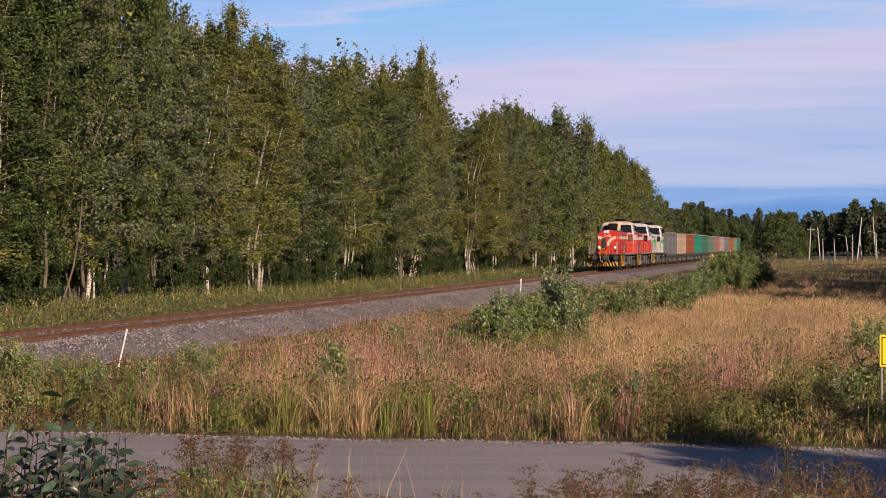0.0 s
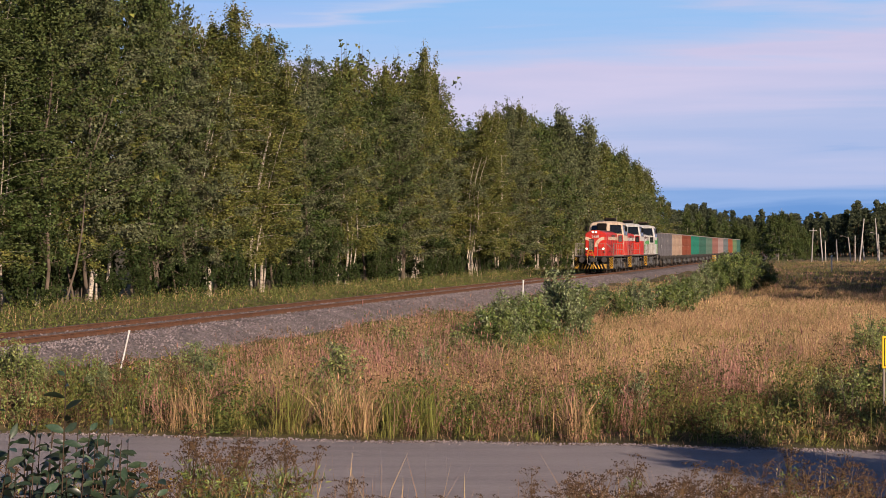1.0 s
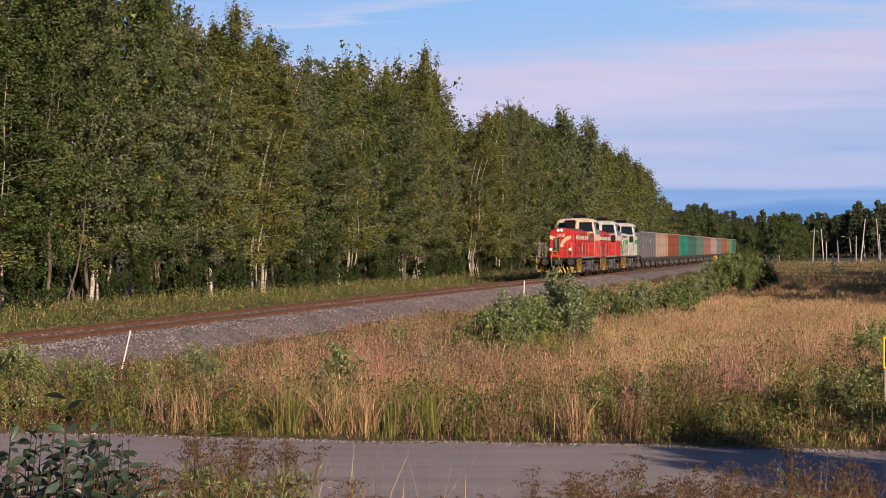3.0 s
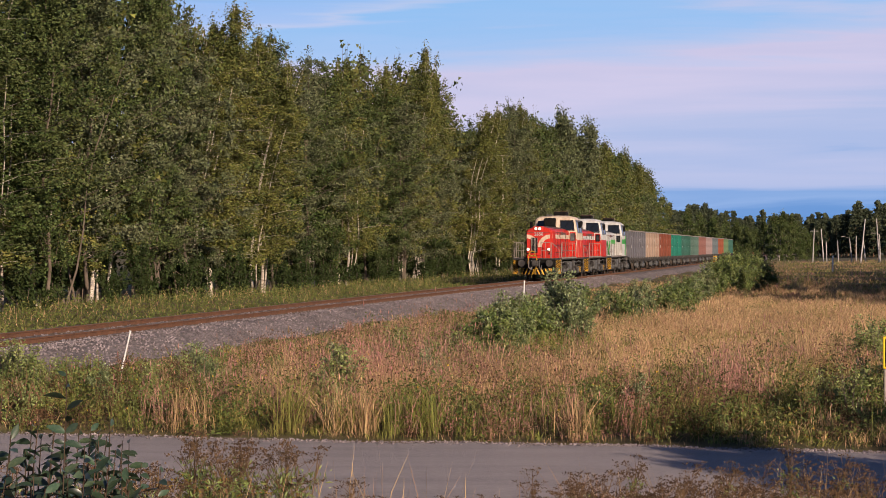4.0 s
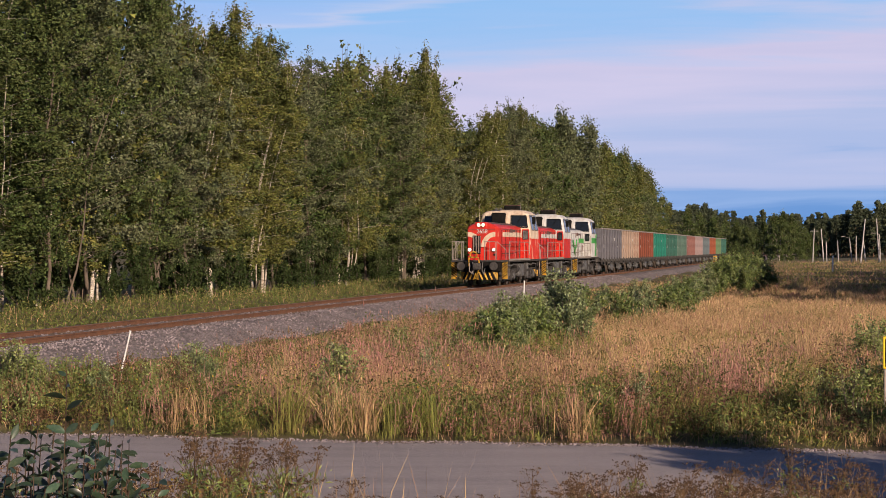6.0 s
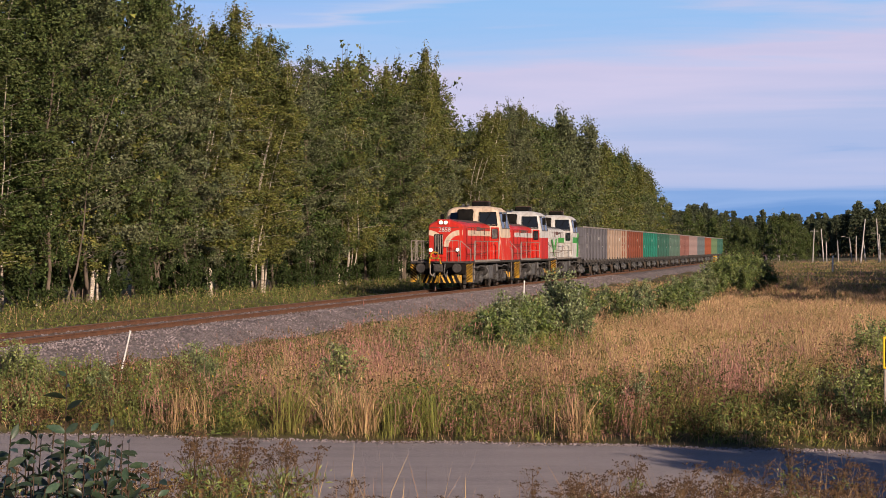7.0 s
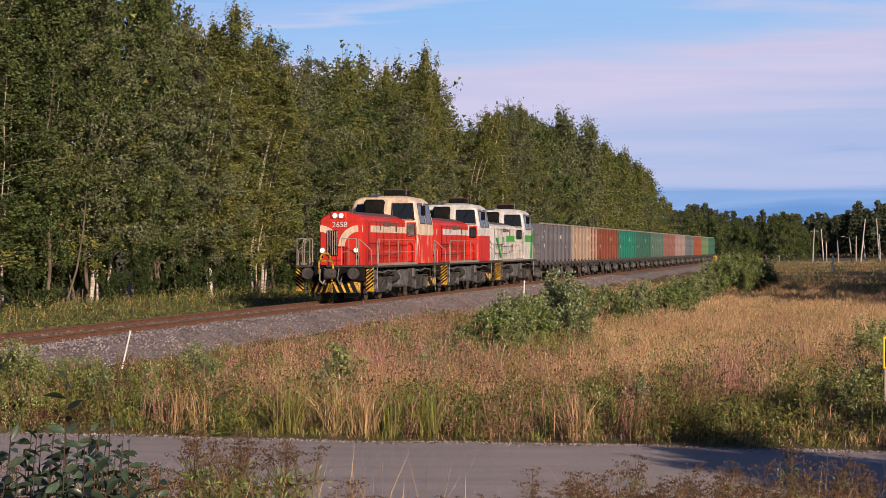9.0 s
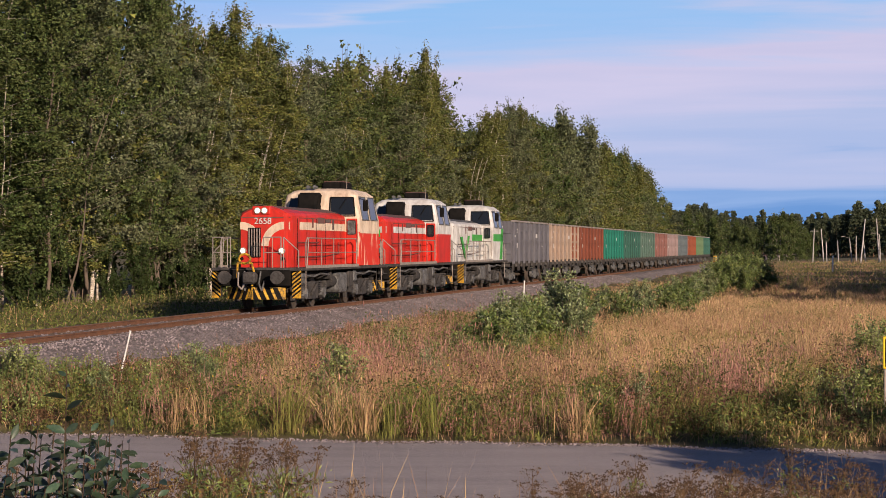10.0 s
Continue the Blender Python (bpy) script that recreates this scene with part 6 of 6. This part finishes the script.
def bank_plants():
    rng = random.Random(12)
    kinds = [tansy_plant(81, 0.80, 9, M_BROWN, True), tansy_plant(82, 0.74, 8, M_BROWN, True), tansy_plant(83, 0.70, 7, M_BROWN, False), tansy_plant(84, 0.76, 8, M_BROWN, False), tansy_plant(85, 0.66, 5, M_BLOOM, True)]
    words = ("leafy green tansy with brown withered heads on the bank", "leafy green tansy with brown withered heads on the bank", "dry dark tansy stalks with withered heads on the bank",
             "dry dark tansy stalks with withered heads on the bank", "tansy with last yellow flower heads on the bank")
    for t, s in zip(kinds, words):
        tagged(t, s, "plant", "tansy plants on the bank")
    put = use_first(kinds)
    rows = [(px, rng.uniform(9.6, 11.0), rng.choice((0, 1, 0, 1, 0, 1, 0, 1, 4)), rng.uniform(0.82, 1.08)) for px in range(318, 540, 14)]
    rows += [(px, rng.uniform(9.6, 11.2), rng.choice((2, 3, 2, 3)), rng.uniform(0.60, 0.86)) for px in (575, 600, 625, 640, 690, 705, 735, 780, 795, 820, 850, 865, 905, 930, 945, 960, 985)]
    rows += [(px, rng.uniform(9.4, 11.2), rng.choice((2, 3, 2, 3, 0)), rng.uniform(0.66, 0.98)) for px in range(1000, 1575, 11)]
    rows += [(px, rng.uniform(8.6, 9.6), rng.choice((0, 1, 2)), rng.uniform(0.62, 0.80)) for px in range(1010, 1575, 27)]
    rows += [(px, rng.uniform(8.6, 9.6), rng.choice((0, 1)), rng.uniform(0.7, 0.85)) for px in range(150, 330, 22)]
    rows += [(px, rng.uniform(8.9, 10.2), rng.choice((2, 3, 2, 3, 0)), rng.uniform(0.44, 0.72)) for px in range(548, 1010, 13)]
    rows += [(px, rng.uniform(8.4, 9.4), rng.choice((0, 1, 2, 3)), rng.uniform(0.58, 0.84)) for px in range(1040, 1590, 19)]
    rows += [(px, rng.uniform(9.0, 10.4), rng.choice((0, 1, 0, 4)), rng.uniform(0.62, 0.9)) for px in range(-10, 330, 15)]
    for i, (px, Z, k, g) in enumerate(rows):
        put(k, planted(at_px(px, Z), Z, i * 2.1, g * (0.97, 0.97, 0.84, 0.84, 0.94)[k]))
    r2 = np.random.default_rng(14)
    n = 420
    Z = r2.uniform(8.8, 12.5, n)
    x = np.array([at_px(p, q) for p, q in zip(r2.uniform(-20, 1590, n), Z)])
    stuff("bank_dry_grass", blades(grow(x, Z), r2.uniform(0.25, 0.75, n), r2.uniform(0.003, 0.006, n), r2, 0.3), M_STRAW, "sparse dry grass stalks on the bank")


# ------------------------------------------------------------------ posts, signs, poles
M_PLASTIC = material("white_plastic", (0.72, 0.70, 0.68), (0.60, 0.57, 0.54), scale=6, rough=0.5, fine=(0.30, 0.26, 0.22), fine_scale=20, fine_amount=0.3)
M_SIGN = material("yellow_sign_film", (0.80, 0.52, 0.02), (0.72, 0.46, 0.02), scale=4, rough=0.45)
M_POLE = material("weathered_pole", (0.44, 0.40, 0.37), (0.30, 0.26, 0.24), scale=3, rough=0.9, stretch=(4, 4, 0.4), vary=0.15)


def marker_post(px_top, y_top, px_foot, Z, r, label, cap=None):
    ob = new("marker_post")
    foot = Vector((at_px(px_foot, Z), Z, 0))
    foot.z = float(ground_z(foot.x, foot.y)) - 0.1
    top = Vector((at_px(px_top, Z), Z, EYE[2] - (y_top - 439.5) / FOCAL * Z))
    ob.location = foot
    bm = bm_new()
    rod(bm, (0, 0, 0), top - foot, r, 12)
    part("shaft", bm, M_PLASTIC, ob)
    bm = bm_new()
    d = (top - foot).normalized()
    rod(bm, top - foot - d * 0.02, top - foot + d * 0.03, r * 1.25, 12)
    part("cap", bm, cap or M_PLASTIC, ob)
    return tagged(ob, label, "post", "marker posts by the railway")


def utility_pole(px_top, y_top, px_foot, Z, arm=0.0, lamp=False):
    ob = new("utility_pole")
    foot = Vector((at_px(px_foot, Z), Z, 0))
    foot.z = float(ground_z(foot.x, foot.y)) - 0.2
    top = Vector((at_px(px_top, Z), Z, EYE[2] - (y_top - 439.5) / FOCAL * Z))
    ob.location = foot
    t = top - foot
    bm = bm_new()
    rod(bm, (0, 0, 0), t, 0.15, 10, 0.10)
    part("pole", bm, M_POLE, ob)
    if arm:
        bm = bm_new()
        rod(bm, t * 0.93 - Vector((arm, 0, 0)), t * 0.93 + Vector((arm, 0, 0)), 0.06, 6)
        part("crossarm", bm, M_POLE, ob)
    if lamp:
        bm = bm_new()
        rod(bm, t * 0.98, t + Vector((-1.1, 0, 0.25)), 0.04, 6)
        a = part("lamp_arm", bm, M_RAILING, ob)
        bm = bm_new()
        box(bm, t.x - 1.7, t.x - 1.0, -0.12, 0.12, t.z + 0.18, t.z + 0.32, 0.04)
        part("lamp_head", bm, M_RAILING, a)
    return tagged(ob, "leaning grey wooden utility pole before the far woods", "pole", "utility poles"), top


def cable(a, b, sag, r=0.03):
    w = Wood()
    pts = []
    for k in range(9):
        u = k / 8
        p = a.lerp(b, u)
        pts.append(np.array((p.x, p.y, p.z - sag * 4 * u * (1 - u))))
    w.add(pts, [r] * 9, 4)
    tagged(new("overhead_wire", w.mesh("overhead_wire", M_BLACK)), "thin dark overhead wire sagging between poles", "wire", "overhead wires")


def posts_and_signs():
    marker_post(230.5, 588, 207, 38.5, 0.017, "leaning white plastic marker post beside the ballast")
    marker_post(928, 498, 926, 94.0, 0.035, "upright white marker post beside the ballast")
    marker_post(1473.5, 452, 1473.5, 230, 0.09, "pale post with orange top in the far field", M_YELLOW)
    ob = new("track_marker")
    Z = 256
    ob.location = (at_px(1267, Z), Z, float(ground_z(at_px(1267, Z), Z)))
    bm = bm_new()
    box(bm, -0.06, 0.06, -0.06, 0.06, -0.1, 1.6, 0.01)
    part("post", bm, M_PLASTIC, ob)
    for k in range(3):
        bm = bm_new()
        box(bm, -0.35, 0.12, -0.09, -0.065, 0.75 + k * 0.32, 0.93 + k * 0.32)
        part("plate", bm, M_YELLOW, ob)
    tagged(ob, "white post with yellow plates beside the far track", "marker")
    ob = new("road_sign")
    Z = 33.0
    x0 = at_px(1562.5, Z)
    gz = float(ground_z(x0, Z))
    ob.location = (x0, Z, gz)
    zt, zb = EYE[2] - (596 - 439.5) / FOCAL * Z - gz, EYE[2] - (653 - 439.5) / FOCAL * Z - gz
    bm = bm_new()
    box(bm, 0, 0.40, -0.012, 0.012, zb, zt, 0.01)
    plate = part("sign_plate", bm, M_SIGN, ob, "yellow sign plate")
    bm = bm_new()
    for xa, xb, za, zc in ((0.035, 0.365, zb + 0.035, zb + 0.05), (0.035, 0.365, zt - 0.05, zt - 0.035), (0.035, 0.05, zb + 0.05, zt - 0.05), (0.35, 0.365, zb + 0.05, zt - 0.05)):
        box(bm, xa, xb, -0.018, -0.0125, za, zc)
    part("border", bm, M_BLACK, plate)
    bm = bm_new()
    rod(bm, (0.045, 0.045, -0.1), (0.045, 0.045, zt - 0.02), 0.022, 8)
    part("post", bm, M_RAILING, ob)
    tagged(ob, "yellow road sign with black border on a thin grey post", "sign")
    rows = ((1531, 388, 1523, 385, 0, False), (1551, 387, 1556, 390, 0, False), (1556, 415, 1558, 395, 0, True), (1441, 405, 1438, 400, 0.8, False), (1453, 405, 1458, 395, 0.0, False),
            (1462, 427, 1463, 405, 0, False), (1482, 425, 1484, 400, 0, False), (1503, 421, 1508, 395, 0, True), (1515, 418, 1515, 420, 0, False), (1527, 420, 1532, 390, 0, False))
    tops = [utility_pole(*r)[1] for r in rows]
    cable(tops[5], tops[6], 0.9)
    cable(tops[6], tops[7], 1.1)
    cable(tops[7], tops[9], 1.0)
def paint(name, a, b, **kw):
    return material(name, a, b, scale=1.2, rough=0.7, stretch=(1, 1.2, 0.3), fine=[c * 0.45 for c in a], fine_scale=5, fine_amount=0.35, bump=0.1, bump_scale=8, **kw)


P_GREY = paint("grey_wagon_paint", (0.107, 0.101, 0.116), (0.163, 0.153, 0.168))
P_TAN = paint("faded_tan_wagon_paint", (0.34, 0.23, 0.17), (0.31, 0.25, 0.21))
P_BROWN = paint("red_brown_wagon_paint", (0.215, 0.065, 0.039), (0.163, 0.052, 0.034))
P_TEAL = paint("teal_wagon_paint", (0.019, 0.172, 0.125), (0.022, 0.146, 0.107))
P_DTEAL = paint("dull_green_wagon_paint", (0.030, 0.099, 0.076), (0.052, 0.120, 0.095))
P_GGREEN = paint("grey_green_wagon_paint", (0.073, 0.129, 0.103), (0.107, 0.150, 0.129))
P_PINK = paint("dusty_red_wagon_paint", (0.198, 0.082, 0.069), (0.241, 0.133, 0.120))
P_ROSE = paint("pinkish_grey_wagon_paint", (0.292, 0.206, 0.198), (0.232, 0.172, 0.172))
P_SLATE = paint("slate_wagon_paint", (0.095, 0.116, 0.129), (0.138, 0.155, 0.163))
P_ORANGE = paint("orange_brown_wagon_paint", (0.258, 0.073, 0.036), (0.206, 0.065, 0.039))
P_MOSS = paint("moss_green_wagon_paint", (0.095, 0.155, 0.077), (0.138, 0.189, 0.112))

TRAIN = []      # (thing, its distance behind the train's front)


def train():
    TRAIN.append((make_loco(M_RED, M_CREAM, M_CREAM, "red diesel locomotive with cream cab and lit headlamps", 1), 0.0))
    TRAIN.append((make_loco(M_RED, M_WHITE, M_WHITE, "red diesel locomotive with white cab and white band", 2), COUPLED_LOCO))
    TRAIN.append((make_loco(M_WHITE, M_WHITE, M_WHITE, "white diesel locomotive with green painted bands", 3), 2 * COUPLED_LOCO))
    rows = ((P_GREY, "grey steel open wagon with dusty ribbed sides"), (P_TAN, "faded tan and orange open wagon with ribbed sides"), (P_BROWN, "red-brown open wagon with ribbed steel sides"),
            (P_TEAL, "bright teal open wagon with ribbed steel sides"), (P_DTEAL, "dull dark green open wagon with ribbed sides"), (P_GGREEN, "grey-green open wagon with ribbed steel sides"),
            (P_PINK, "dusty red open wagon with ribbed steel sides"), (P_ROSE, "pinkish grey weathered open wagon"), (P_SLATE, "slate grey open wagon with ribbed sides"),
            (P_ORANGE, "orange-brown open wagon with ribbed sides"), (P_MOSS, "moss green open wagon with ribbed sides"), (P_DTEAL, "dark green open wagon at the end of the train"))
    for i, (p, label) in enumerate(rows):
        TRAIN.append((make_wagon(p, label, P_ORANGE if p == P_TAN else None), 3 * COUPLED_LOCO + i * COUPLED_WAGON))


def shade_trees():
    """Unseen trees added beside the view to shade bank, road, meadow and far field."""
    t = make_tree("birch", 71, 9.0, 4600, 0.28, M_BARK_BIRCH, M_LEAF_BIRCH, 2.6, 0.08, 26)
    tagged(t, "unseen leafy birch added to shade the road, meadow and field", "tree", "roadside trees")
    put = use_first([t])
    for i, (x, y, g) in enumerate(SHADE):
        put(0, planted(x, y, i * 1.3, g * 1.5, g))


SHADE = ((9.8, 17.0, 0.39), (11.4, 16.6, 0.46), (13.5, 15.4, 0.58), (17, 15.5, 0.66), (19.5, 17, 0.66), (23, 19, 0.64), (27, 21, 0.7), (4.6, 4.6, 0.22), (5.6, 5.2, 0.24), (6.6, 5.8, 0.25), (7.6, 6.0, 0.26), (29, 88, 0.72), (32, 93, 0.9), (31.5, 99, 0.95),
         (36, 104, 1.1), (35, 110, 1.1), (39, 116, 1.2), (38, 123, 1.2), (43, 130, 1.25), (43, 138, 1.25), (48, 146, 1.3), (48, 154, 1.3), (53, 163, 1.3), (55, 174, 1.3), (60, 186, 1.3), (64, 198, 1.3))


def motions():
    seconds = [k * 0.5 for k in range(21)]
    for thing, back in TRAIN:
        walk(thing, [(t, rail_pose(TRAIN_FRONT_AT_10 + back + SPEED * (10 - t))) for t in seconds])
    for wheel, y, r in WHEELS:
        rows = []
        for k in range(151):
            t = k / 15
            rows.append((t, pose(0, y, r, math.degrees(SPEED * t / r), 0, 0)))
        walk(wheel, rows)


build_railway()
verge()
forest()
far_woods()
meadow()
meadow_bushes()
weeds()
near_willow()
bank_plants()
posts_and_signs()
shade_trees()
train()
motions()
